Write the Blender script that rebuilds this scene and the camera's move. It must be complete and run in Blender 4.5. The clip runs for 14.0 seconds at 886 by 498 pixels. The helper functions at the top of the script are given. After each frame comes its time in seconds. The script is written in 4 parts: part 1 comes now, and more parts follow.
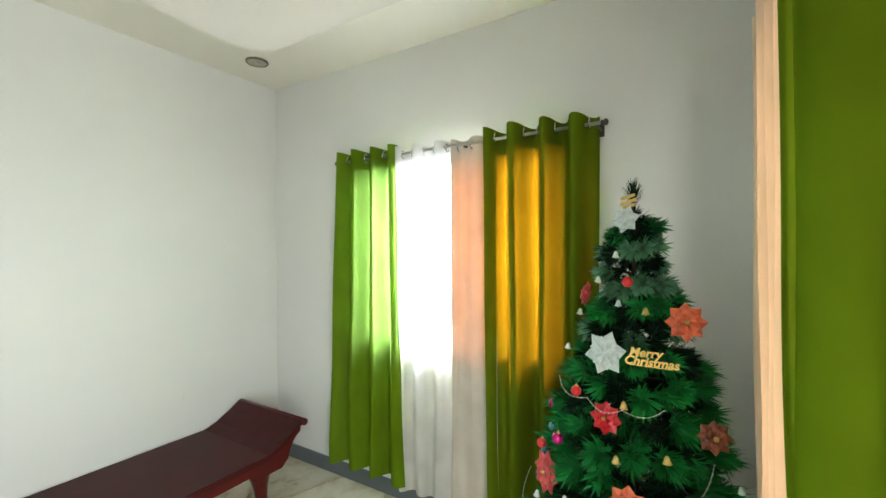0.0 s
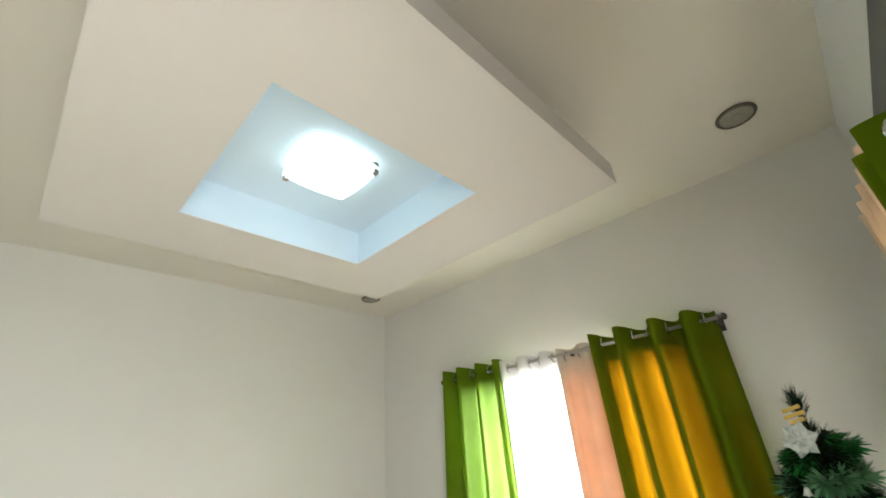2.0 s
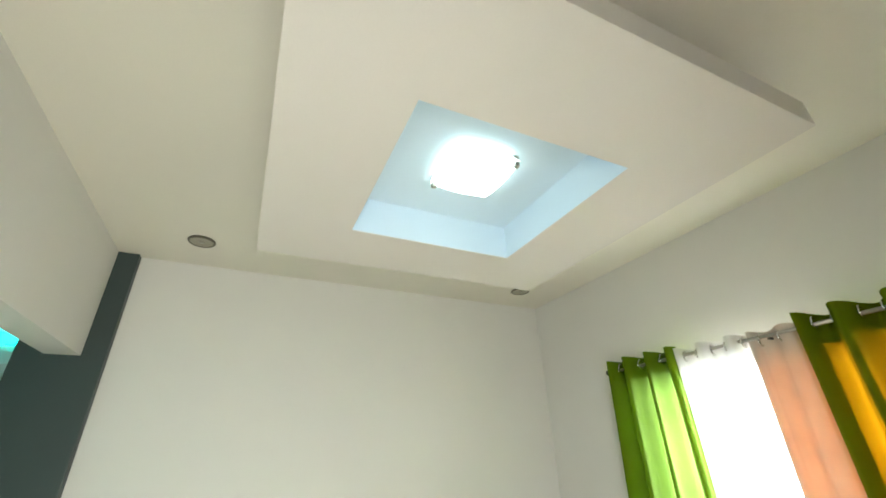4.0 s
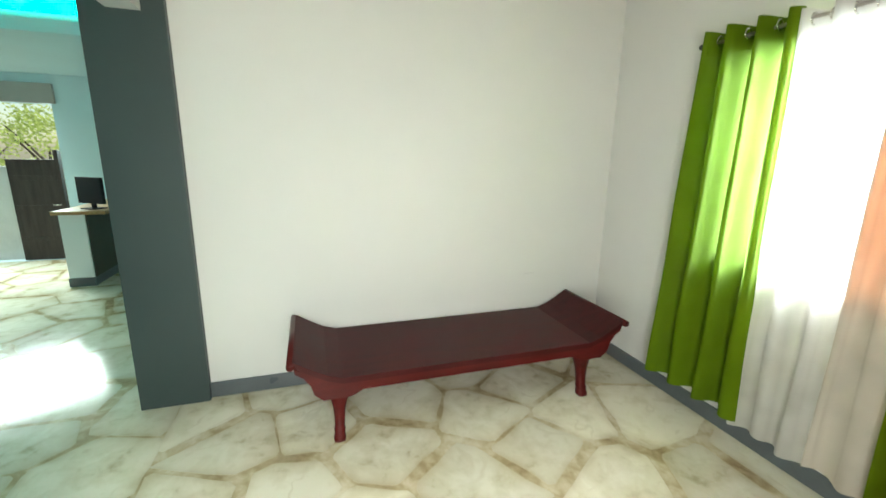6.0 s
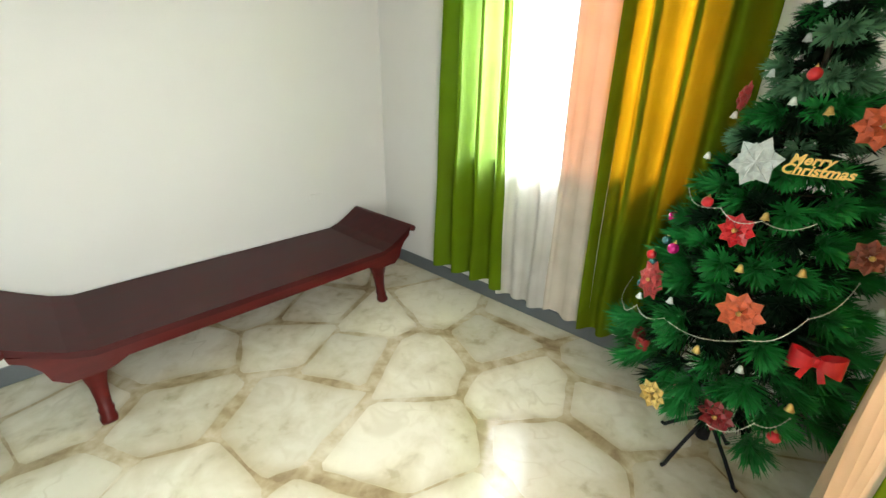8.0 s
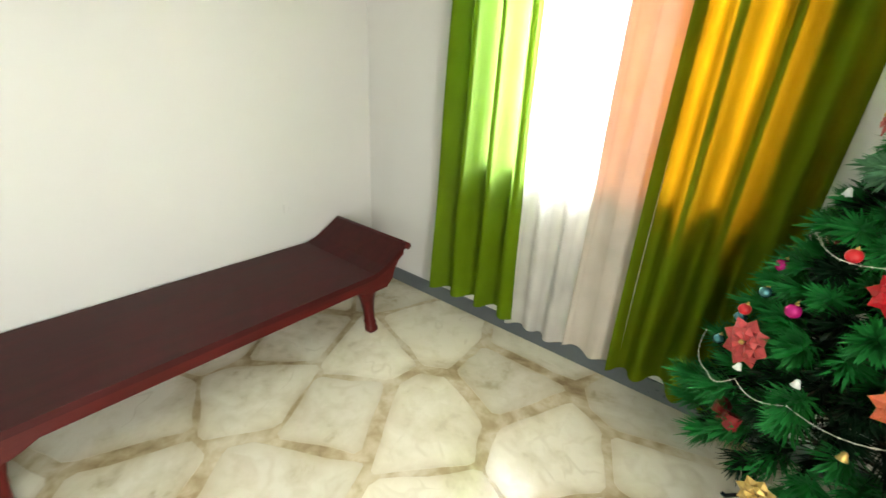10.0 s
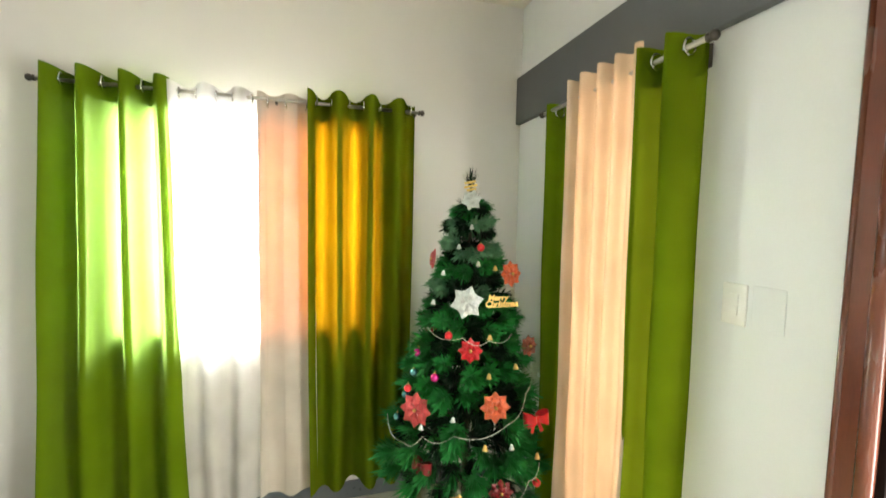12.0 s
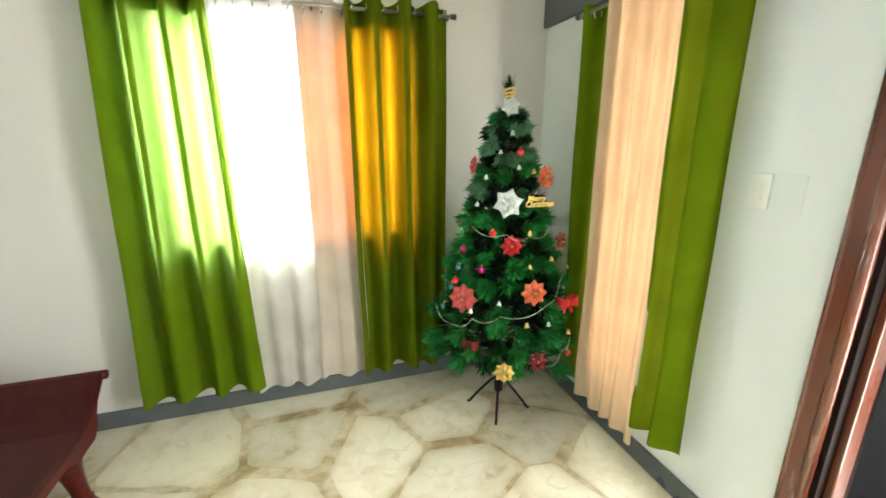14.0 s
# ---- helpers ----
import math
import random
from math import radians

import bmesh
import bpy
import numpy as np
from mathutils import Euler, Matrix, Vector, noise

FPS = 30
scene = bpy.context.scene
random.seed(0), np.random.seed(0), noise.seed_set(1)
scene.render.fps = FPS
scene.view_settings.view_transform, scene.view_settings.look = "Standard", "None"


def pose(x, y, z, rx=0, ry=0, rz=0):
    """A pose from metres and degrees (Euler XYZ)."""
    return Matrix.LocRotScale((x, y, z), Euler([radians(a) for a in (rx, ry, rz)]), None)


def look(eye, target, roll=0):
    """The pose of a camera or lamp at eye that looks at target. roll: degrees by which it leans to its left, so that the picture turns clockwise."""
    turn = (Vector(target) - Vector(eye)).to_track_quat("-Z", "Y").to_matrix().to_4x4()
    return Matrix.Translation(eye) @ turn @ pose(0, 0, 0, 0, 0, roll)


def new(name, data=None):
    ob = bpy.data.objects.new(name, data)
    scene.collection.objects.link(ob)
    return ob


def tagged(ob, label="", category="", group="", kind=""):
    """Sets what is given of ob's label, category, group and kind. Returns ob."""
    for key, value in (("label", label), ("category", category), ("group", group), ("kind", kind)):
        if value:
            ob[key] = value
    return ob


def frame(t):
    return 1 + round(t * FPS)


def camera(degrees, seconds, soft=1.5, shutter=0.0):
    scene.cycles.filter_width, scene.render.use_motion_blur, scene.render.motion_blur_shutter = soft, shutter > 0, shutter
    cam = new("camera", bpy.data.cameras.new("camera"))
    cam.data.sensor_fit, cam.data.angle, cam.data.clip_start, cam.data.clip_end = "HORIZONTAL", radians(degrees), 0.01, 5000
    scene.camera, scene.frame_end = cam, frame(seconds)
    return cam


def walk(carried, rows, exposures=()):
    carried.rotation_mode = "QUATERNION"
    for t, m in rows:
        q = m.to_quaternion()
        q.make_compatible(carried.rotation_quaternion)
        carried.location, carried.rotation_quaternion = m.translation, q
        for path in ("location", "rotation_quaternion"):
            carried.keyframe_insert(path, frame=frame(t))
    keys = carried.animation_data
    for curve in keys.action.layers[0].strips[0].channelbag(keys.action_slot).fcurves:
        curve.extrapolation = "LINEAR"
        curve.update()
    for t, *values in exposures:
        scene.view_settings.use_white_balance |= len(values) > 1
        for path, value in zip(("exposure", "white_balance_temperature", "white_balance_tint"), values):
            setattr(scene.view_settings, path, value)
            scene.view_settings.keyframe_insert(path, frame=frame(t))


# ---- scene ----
cam = camera(94.5, 14.0, soft=1.5, shutter=0.25)
PATH = [
    (0, (2.788, -2.064, 1.579), (1.747, -0.356, 1.574), -0.4),
    (0.5, (2.787, -2.081, 1.598), (1.730, -0.387, 1.691), -0.5),
    (1, (2.805, -2.089, 1.636), (1.676, -0.485, 2.029), -1.1),
    (1.5, (2.778, -2.133, 1.677), (1.629, -0.642, 2.352), -3.2),
    (2, (2.79, -2.136, 1.703), (1.564, -0.838, 2.603), -4.6),
    (2.5, (2.793, -2.157, 1.723), (1.511, -1.035, 2.771), -5.1),
    (2.7, (2.795, -2.162, 1.728), (1.491, -1.119, 2.828), -5.0),
    (4.8, (2.745, -2.204, 1.688), (0.887, -1.653, 2.182), 0.2),
    (5, (2.737, -2.212, 1.679), (0.84, -1.65, 1.974), 0.5),
    (5.5, (2.698, -2.239, 1.566), (0.788, -1.652, 1.484), 0.9),
    (6, (2.688, -2.225, 1.521), (0.832, -1.62, 1.084), 1.0),
    (6.5, (2.705, -2.223, 1.43), (0.922, -1.537, 0.837), 0.6),
    (7, (2.715, -2.131, 1.466), (1.085, -1.231, 0.737), -0.3),
    (7.5, (2.713, -2.135, 1.467), (1.32, -0.917, 0.708), 0.5),
    (7.7, (2.72, -2.131, 1.451), (1.424, -0.813, 0.69), 0.4),
    (9.8, (2.353, -2.018, 1.405), (1.104, -0.643, 0.663), 1.2),
    (10, (2.261, -1.953, 1.44), (1.115, -0.513, 0.657), 3.0),
    (10.5, (2.1, -1.972, 1.464), (1.531, -0.203, 0.723), 0.4),
    (11, (1.949, -2.041, 1.506), (1.99, -0.139, 0.888), -3.0),
    (11.5, (1.991, -2.152, 1.514), (2.505, -0.262, 1.107), 0.3),
    (12, (1.959, -2.272, 1.585), (2.513, -0.356, 1.439), 1.1),
    (12.5, (1.859, -2.31, 1.638), (2.481, -0.41, 1.69), 0.9),
    (13, (1.745, -2.337, 1.61), (2.453, -0.474, 1.442), 0.1),
    (13.5, (1.724, -2.38, 1.552), (2.448, -0.561, 1.143), 0.4),
    (14, (1.668, -2.374, 1.537), (2.252, -0.536, 1.007), -0.2),
]
EXPOSURES = [(0, 0.34, 6450, 0), (0.5, 0.34, 6450, 0), (1.0, 0.20, 6600, 1), (1.5, 0.06, 6750, 3), (2.0, -0.03, 7000, 6), (2.5, 0.10, 7250, 7), (5.0, 0.02, 6750, -4), (5.5, 0.12, 6700, -3),
             (6.0, 0.36, 6800, -1), (7.0, 0.28, 6850, 3), (7.5, 0.32, 6850, 3), (10, 0.52, 7050, 4), (11, 0.73, 7200, 6), (12, 0.74, 7200, 7), (12.5, 0.62, 7150, 7), (14, 0.71, 7000, 4)]
walk(cam, [(t, look(eye, target, roll)) for t, eye, target, roll in PATH], EXPOSURES)

# ---- world, sun and large lights ----
world = bpy.data.worlds.new("sky")
scene.world = world
world.use_nodes = True
wn = world.node_tree
sky = wn.nodes.new("ShaderNodeTexSky")
sky.sky_type = 'NISHITA'
sky.sun_disc = False
SUN_EL, SUN_AZ = radians(33), radians(-8)      # azimuth measured from +y towards +x
sky.sun_elevation, sky.sun_rotation = SUN_EL, SUN_AZ
wn.links.new(sky.outputs[0], wn.nodes["Background"].inputs[0])
wn.nodes["Background"].inputs[1].default_value = 0.15

sun = new("sun", bpy.data.lights.new("sun", 'SUN'))
sun.data.energy, sun.data.angle, sun.data.color = 4.5, radians(0.6), (1.0, 0.96, 0.90)
sun_dir = Vector((math.sin(SUN_AZ) * math.cos(SUN_EL), math.cos(SUN_AZ) * math.cos(SUN_EL), math.sin(SUN_EL)))
sun.matrix_world = look(sun_dir * 30, (0, 0, 0))


def window_light(name, eye, target, sx, sy, watts, color):
    lamp = bpy.data.lights.new(name, 'AREA')
    lamp.shape, lamp.size, lamp.size_y, lamp.energy, lamp.color = 'RECTANGLE', sx, sy, watts, color
    ob = new(name, lamp)
    ob.matrix_world = look(eye, target)
    return ob


north = window_light("window_light_north", (1.605, 0.95, 1.99), (1.605, -0.05, 1.54), 2.30, 0.95, 360, (0.90, 0.95, 1.0))
north.data.spread = radians(76)
door_sky = window_light("doorway_light_east", (3.19, -2.24, 1.10), (0.5, -2.1, 0.35), 0.62, 1.85, 46, (0.97, 0.99, 1.0))
door_sky.data.spread = radians(168)
window_light("window_light_east", (3.32, -0.90, 1.22), (1.0, -0.9, 1.2), 0.56, 1.72, 20.0, (1.0, 0.96, 0.93))
hall_sky = window_light("doorway_light_hall", (-4.30, -6.1, 1.78), (-2.4, -5.1, -0.5), 1.5, 0.70, 52, (0.82, 0.97, 1.0))
hall_sky.data.spread = radians(112)


# ---- helpers for building ----
def part(name, bm, material, parent=None, label="", smooth=False):
    """One mesh object from a bmesh, under its thing or its part."""
    bmesh.ops.recalc_face_normals(bm, faces=bm.faces)
    me = bpy.data.meshes.new(name)
    bm.to_mesh(me)
    bm.free()
    me.materials.append(material)
    if smooth:
        me.shade_smooth()
    ob = new(name, me)
    if parent is not None:
        ob.parent = parent
    if label:
        ob["label"] = label
    return ob


def thing(name, place, label, category, group="", kind=""):
    ob = new(name)
    ob.empty_display_size = 0.05
    ob.matrix_world = place
    bpy.context.view_layer.update()
    return tagged(ob, label, category, group, kind)


def box(bm, x0, x1, y0, y1, z0, z1, bevel=0.0, m=None):
    """Adds a box, its edges rounded by bevel."""
    vs = [bm.verts.new((x, y, z)) for x in (x0, x1) for y in (y0, y1) for z in (z0, z1)]
    fs = [bm.faces.new([vs[i] for i in q]) for q in ((0, 1, 3, 2), (4, 6, 7, 5), (0, 4, 5, 1), (2, 3, 7, 6), (0, 2, 6, 4), (1, 5, 7, 3))]
    bmesh.ops.recalc_face_normals(bm, faces=fs)
    geo = list(vs)
    if bevel:
        es = list({e for f in fs for e in f.edges})
        r = bmesh.ops.bevel(bm, geom=es, offset=bevel, segments=2, affect='EDGES', profile=0.6)
        geo = list({v for v in r["verts"]} | {v for v in vs if v.is_valid})
    if m is not None:
        bmesh.ops.transform(bm, matrix=m, verts=[v for v in geo if v.is_valid])
    return bm


def boxes(*args):
    bm = bmesh.new()
    for a in args:
        box(bm, *a)
    return bm


def tube(bm, pts, radii, n=10, closed_ends=True):
    """A round tube through points, its radius given at each."""
    rings = []
    pts = [Vector(p) for p in pts]
    for i, p in enumerate(pts):
        a = pts[min(i + 1, len(pts) - 1)] - pts[max(i - 1, 0)]
        a.normalize()
        side = a.cross(Vector((0, 0, 1)) if abs(a.z) < 0.9 else Vector((1, 0, 0))).normalized()
        up = side.cross(a)
        r = radii[i] if isinstance(radii, (list, tuple)) else radii
        rings.append([bm.verts.new(p + r * (math.cos(2 * math.pi * k / n) * side + math.sin(2 * math.pi * k / n) * up)) for k in range(n)])
    for r0, r1 in zip(rings, rings[1:]):
        for k in range(n):
            bm.faces.new((r0[k], r0[(k + 1) % n], r1[(k + 1) % n], r1[k]))
    if closed_ends:
        bm.faces.new(rings[0][::-1])
        bm.faces.new(rings[-1])
    return bm


def lathe(bm, profile, n=20, m=Matrix()):
    """Turns (radius, height) pairs about z."""
    rings = []
    for r, z in profile:
        rings.append([bm.verts.new(m @ Vector((r * math.cos(2 * math.pi * k / n), r * math.sin(2 * math.pi * k / n), z))) for k in range(n)])
    for r0, r1 in zip(rings, rings[1:]):
        for k in range(n):
            bm.faces.new((r0[k], r0[(k + 1) % n], r1[(k + 1) % n], r1[k]))
    bm.faces.new(rings[0][::-1])
    bm.faces.new(rings[-1])
    return bm


def prism(bm, outline, axis, a, b):
    """Pushes an outline of 2D points through from a to b along 'x' or 'y'."""
    def at(p, s):
        return (s, p[0], p[1]) if axis == 'x' else (p[0], s, p[1])
    r0 = [bm.verts.new(at(p, a)) for p in outline]
    r1 = [bm.verts.new(at(p, b)) for p in outline]
    k = len(outline)
    for i in range(k):
        bm.faces.new((r0[i], r0[(i + 1) % k], r1[(i + 1) % k], r1[i]))
    bm.faces.new(r0[::-1])
    bm.faces.new(r1)
    return bm


# ---- materials ----
def material(name, color, rough=0.5, metal=0.0, vary=0.12, scale=6.0, fine=60.0, bump=0.05, coat=0.0, spec=0.5, tint=None, stretch=(1, 1, 1), random_tone=0.0):
    """A painted or natural surface: base colour varied at two scales, with fine relief."""
    mat = bpy.data.materials.new(name)
    mat.use_nodes = True
    nt = mat.node_tree
    b = nt.nodes["Principled BSDF"]
    b.inputs["Metallic"].default_value = metal
    b.inputs["Coat Weight"].default_value = coat
    b.inputs["Specular IOR Level"].default_value = spec
    co = nt.nodes.new("ShaderNodeTexCoord")
    mp = nt.nodes.new("ShaderNodeMapping")
    mp.inputs["Scale"].default_value = stretch
    nt.links.new(co.outputs["Object"], mp.inputs[0])
    n1, n2 = nt.nodes.new("ShaderNodeTexNoise"), nt.nodes.new("ShaderNodeTexNoise")
    n1.inputs["Scale"].default_value, n1.inputs["Detail"].default_value = scale, 4
    n2.inputs["Scale"].default_value, n2.inputs["Detail"].default_value = fine, 3
    for n in (n1, n2):
        nt.links.new(mp.outputs[0], n.inputs["Vector"])
    add = nt.nodes.new("ShaderNodeMath")
    add.operation = 'MULTIPLY_ADD'
    nt.links.new(n2.outputs[0], add.inputs[0])
    add.inputs[1].default_value = 0.35
    nt.links.new(n1.outputs[0], add.inputs[2])
    ramp = nt.nodes.new("ShaderNodeValToRGB")
    dark = tint or tuple(c * (1 - vary) for c in color)
    light = tuple(min(1, c * (1 + vary * 0.6)) for c in color)
    ramp.color_ramp.elements[0].position, ramp.color_ramp.elements[1].position = 0.42, 0.92
    ramp.color_ramp.elements[0].color, ramp.color_ramp.elements[1].color = (*dark, 1), (*light, 1)
    nt.links.new(add.outputs[0], ramp.inputs[0])
    out = ramp.outputs[0]
    if random_tone:
        info, hsv, mr = nt.nodes.new("ShaderNodeObjectInfo"), nt.nodes.new("ShaderNodeHueSaturation"), nt.nodes.new("ShaderNodeMapRange")
        mr.inputs["To Min"].default_value, mr.inputs["To Max"].default_value = 1 - random_tone, 1 + random_tone
        nt.links.new(info.outputs["Random"], mr.inputs[0])
        nt.links.new(mr.outputs[0], hsv.inputs["Value"])
        nt.links.new(out, hsv.inputs["Color"])
        out = hsv.outputs[0]
    nt.links.new(out, b.inputs["Base Color"])
    rr = nt.nodes.new("ShaderNodeMapRange")
    rr.inputs["To Min"].default_value, rr.inputs["To Max"].default_value = max(0.02, rough - 0.07), min(1, rough + 0.07)
    nt.links.new(n1.outputs[0], rr.inputs[0])
    nt.links.new(rr.outputs[0], b.inputs["Roughness"])
    if bump:
        bp = nt.nodes.new("ShaderNodeBump")
        bp.inputs["Strength"].default_value, bp.inputs["Distance"].default_value = bump, 0.01
        nt.links.new(n2.outputs[0], bp.inputs["Height"])
        nt.links.new(bp.outputs[0], b.inputs["Normal"])
    return mat


def cloth(name, front, through_color, through_part, clear=0.0, weave=900.0):
    """Woven cloth that light passes through."""
    mat = bpy.data.materials.new(name)
    mat.use_nodes = True
    nt = mat.node_tree
    nt.nodes.remove(nt.nodes["Principled BSDF"])
    out = nt.nodes["Material Output"]
    d, t, mx = nt.nodes.new("ShaderNodeBsdfDiffuse"), nt.nodes.new("ShaderNodeBsdfTranslucent"), nt.nodes.new("ShaderNodeMixShader")
    co, n1, n2 = nt.nodes.new("ShaderNodeTexCoord"), nt.nodes.new("ShaderNodeTexNoise"), nt.nodes.new("ShaderNodeTexNoise")
    n1.inputs["Scale"].default_value, n2.inputs["Scale"].default_value = 5.0, weave
    for n in (n1, n2):
        nt.links.new(co.outputs["Object"], n.inputs["Vector"])
    for node, c in ((d, front), (t, through_color)):
        ramp = nt.nodes.new("ShaderNodeValToRGB")
        ramp.color_ramp.elements[0].position, ramp.color_ramp.elements[1].position = 0.3, 0.7
        ramp.color_ramp.elements[0].color = (*(v * 0.88 for v in c), 1)
        ramp.color_ramp.elements[1].color = (*(min(1, v * 1.06) for v in c), 1)
        nt.links.new(n1.outputs[0], ramp.inputs[0])
        nt.links.new(ramp.outputs[0], node.inputs["Color"])
    bp = nt.nodes.new("ShaderNodeBump")
    bp.inputs["Strength"].default_value, bp.inputs["Distance"].default_value = 0.25, 0.002
    nt.links.new(n2.outputs[0], bp.inputs["Height"])
    nt.links.new(bp.outputs[0], d.inputs["Normal"])
    mx.inputs[0].default_value = through_part
    nt.links.new(d.outputs[0], mx.inputs[1])
    nt.links.new(t.outputs[0], mx.inputs[2])
    last = mx
    if clear:
        tr, m2 = nt.nodes.new("ShaderNodeBsdfTransparent"), nt.nodes.new("ShaderNodeMixShader")
        m2.inputs[0].default_value = clear
        nt.links.new(mx.outputs[0], m2.inputs[1])
        nt.links.new(tr.outputs[0], m2.inputs[2])
        last = m2
    nt.links.new(last.outputs[0], out.inputs["Surface"])
    return mat


def glow(name, color, strength):
    mat = bpy.data.materials.new(name)
    mat.use_nodes = True
    b = mat.node_tree.nodes["Principled BSDF"]
    b.inputs["Base Color"].default_value = (0.8, 0.8, 0.8, 1)
    b.inputs["Emission Color"].default_value = (*color, 1)
    b.inputs["Emission Strength"].default_value = strength
    return mat


def glass_material():
    mat = bpy.data.materials.new("window_glass")
    mat.use_nodes = True
    b = mat.node_tree.nodes["Principled BSDF"]
    b.inputs["Base Color"].default_value = (0.97, 1, 0.98, 1)
    b.inputs["Roughness"].default_value = 0.02
    b.inputs["Transmission Weight"].default_value = 1.0
    b.inputs["IOR"].default_value = 1.03
    return mat


def stone_material(name, ramp_stops, joint=False):
    """Glazed flagstone floor: pale cream stones or the tan filling between them, mottled at three scales."""
    mat = bpy.data.materials.new(name)
    mat.use_nodes = True
    nt = mat.node_tree
    b = nt.nodes["Principled BSDF"]
    geo = nt.nodes.new("ShaderNodeNewGeometry")
    n1, n2, n3 = (nt.nodes.new("ShaderNodeTexNoise") for _ in range(3))
    for n, sc, dt, ds in ((n1, 2.6, 4, 0.9), (n2, 13.0, 4, 0.5), (n3, 55.0, 3, 0.2)):
        n.inputs["Scale"].default_value, n.inputs["Detail"].default_value, n.inputs["Distortion"].default_value = sc, dt, ds
        nt.links.new(geo.outputs["Position"], n.inputs["Vector"])

    def math_node(op, a, b_value, c=None):
        m = nt.nodes.new("ShaderNodeMath")
        m.operation = op
        nt.links.new(a, m.inputs[0])
        m.inputs[1].default_value = b_value
        if c is not None:
            nt.links.new(c, m.inputs[2])
        return m.outputs[0]
    mixed = math_node('MULTIPLY_ADD', n2.outputs[0], 0.50, n1.outputs[0])
    mixed = math_node('MULTIPLY_ADD', n3.outputs[0], 0.07, mixed)
    ramp = nt.nodes.new("ShaderNodeValToRGB")
    els = ramp.color_ramp.elements
    els[0].position, els[0].color = ramp_stops[0][0], (*ramp_stops[0][1], 1)
    els[1].position, els[1].color = ramp_stops[-1][0], (*ramp_stops[-1][1], 1)
    for p, c in ramp_stops[1:-1]:
        els.new(p).color = (*c, 1)
    half = math_node('MULTIPLY', mixed, 0.637)
    out = ramp.outputs[0]
    nt.links.new(half, ramp.inputs[0])
    if not joint:
        info, hsv, mr = nt.nodes.new("ShaderNodeObjectInfo"), nt.nodes.new("ShaderNodeHueSaturation"), nt.nodes.new("ShaderNodeMapRange")
        mr.inputs["To Min"].default_value, mr.inputs["To Max"].default_value = 0.84, 1.14
        nt.links.new(info.outputs["Random"], mr.inputs[0])
        nt.links.new(mr.outputs[0], hsv.inputs["Value"])
        nt.links.new(out, hsv.inputs["Color"])
        # tan bleeding in at the rim, broken up by the middle noise
        rim = nt.nodes.new("ShaderNodeAttribute")
        rim.attribute_name = "rim"
        edge = math_node('MULTIPLY_ADD', n2.outputs[0], 1.1, rim.outputs["Fac"])
        sm = nt.nodes.new("ShaderNodeMapRange")
        sm.interpolation_type = 'SMOOTHSTEP'
        sm.inputs["From Min"].default_value, sm.inputs["From Max"].default_value = 0.60, 1.70
        nt.links.new(edge, sm.inputs[0])
        fade, faded = nt.nodes.new("ShaderNodeMapRange"), nt.nodes.new("ShaderNodeMath")
        fade.inputs["From Min"].default_value, fade.inputs["From Max"].default_value = 0.42, 0.62
        fade.inputs["To Min"].default_value, fade.inputs["To Max"].default_value = 1.0, 0.32
        faded.operation = 'MULTIPLY'
        nt.links.new(n1.outputs[0], fade.inputs[0])
        nt.links.new(sm.outputs[0], faded.inputs[0])
        nt.links.new(fade.outputs[0], faded.inputs[1])
        # a few thin wandering veins
        vn = nt.nodes.new("ShaderNodeTexNoise")
        vn.inputs["Scale"].default_value, vn.inputs["Detail"].default_value, vn.inputs["Distortion"].default_value = 2.3, 2.0, 1.1
        nt.links.new(geo.outputs["Position"], vn.inputs["Vector"])
        near = math_node('ABSOLUTE', math_node('SUBTRACT', vn.outputs[0], 0.5), 0.0)
        vm = nt.nodes.new("ShaderNodeMapRange")
        vm.interpolation_type = 'SMOOTHSTEP'
        vm.inputs["From Min"].default_value, vm.inputs["From Max"].default_value = 0.0, 0.022
        vm.inputs["To Min"].default_value, vm.inputs["To Max"].default_value = 0.30, 0.0
        nt.links.new(near, vm.inputs[0])
        gate = nt.nodes.new("ShaderNodeMapRange")
        gate.inputs["From Min"].default_value, gate.inputs["From Max"].default_value = 0.48, 0.60
        nt.links.new(n1.outputs[0], gate.inputs[0])
        vg, top = nt.nodes.new("ShaderNodeMath"), nt.nodes.new("ShaderNodeMath")
        vg.operation, top.operation = 'MULTIPLY', 'MAXIMUM'
        nt.links.new(vm.outputs[0], vg.inputs[0])
        nt.links.new(gate.outputs[0], vg.inputs[1])
        nt.links.new(vg.outputs[0], top.inputs[0])
        nt.links.new(faded.outputs[0], top.inputs[1])
        mix = nt.nodes.new("ShaderNodeMix")
        mix.data_type = 'RGBA'
        mix.inputs[7].default_value = (0.50, 0.42, 0.27, 1)
        nt.links.new(top.outputs[0], mix.inputs[0])
        nt.links.new(hsv.outputs[0], mix.inputs[6])
        out = mix.outputs[2]
    nt.links.new(out, b.inputs["Base Color"])
    rr = nt.nodes.new("ShaderNodeMapRange")
    rr.inputs["To Min"].default_value, rr.inputs["To Max"].default_value = 0.06, 0.18
    nt.links.new(n2.outputs[0], rr.inputs[0])
    b.inputs["Specular IOR Level"].default_value = 0.65
    nt.links.new(rr.outputs[0], b.inputs["Roughness"])
    bp = nt.nodes.new("ShaderNodeBump")
    bp.inputs["Strength"].default_value, bp.inputs["Distance"].default_value = 0.05, 0.004
    nt.links.new(n1.outputs[0], bp.inputs["Height"])
    nt.links.new(bp.outputs[0], b.inputs["Normal"])
    return mat


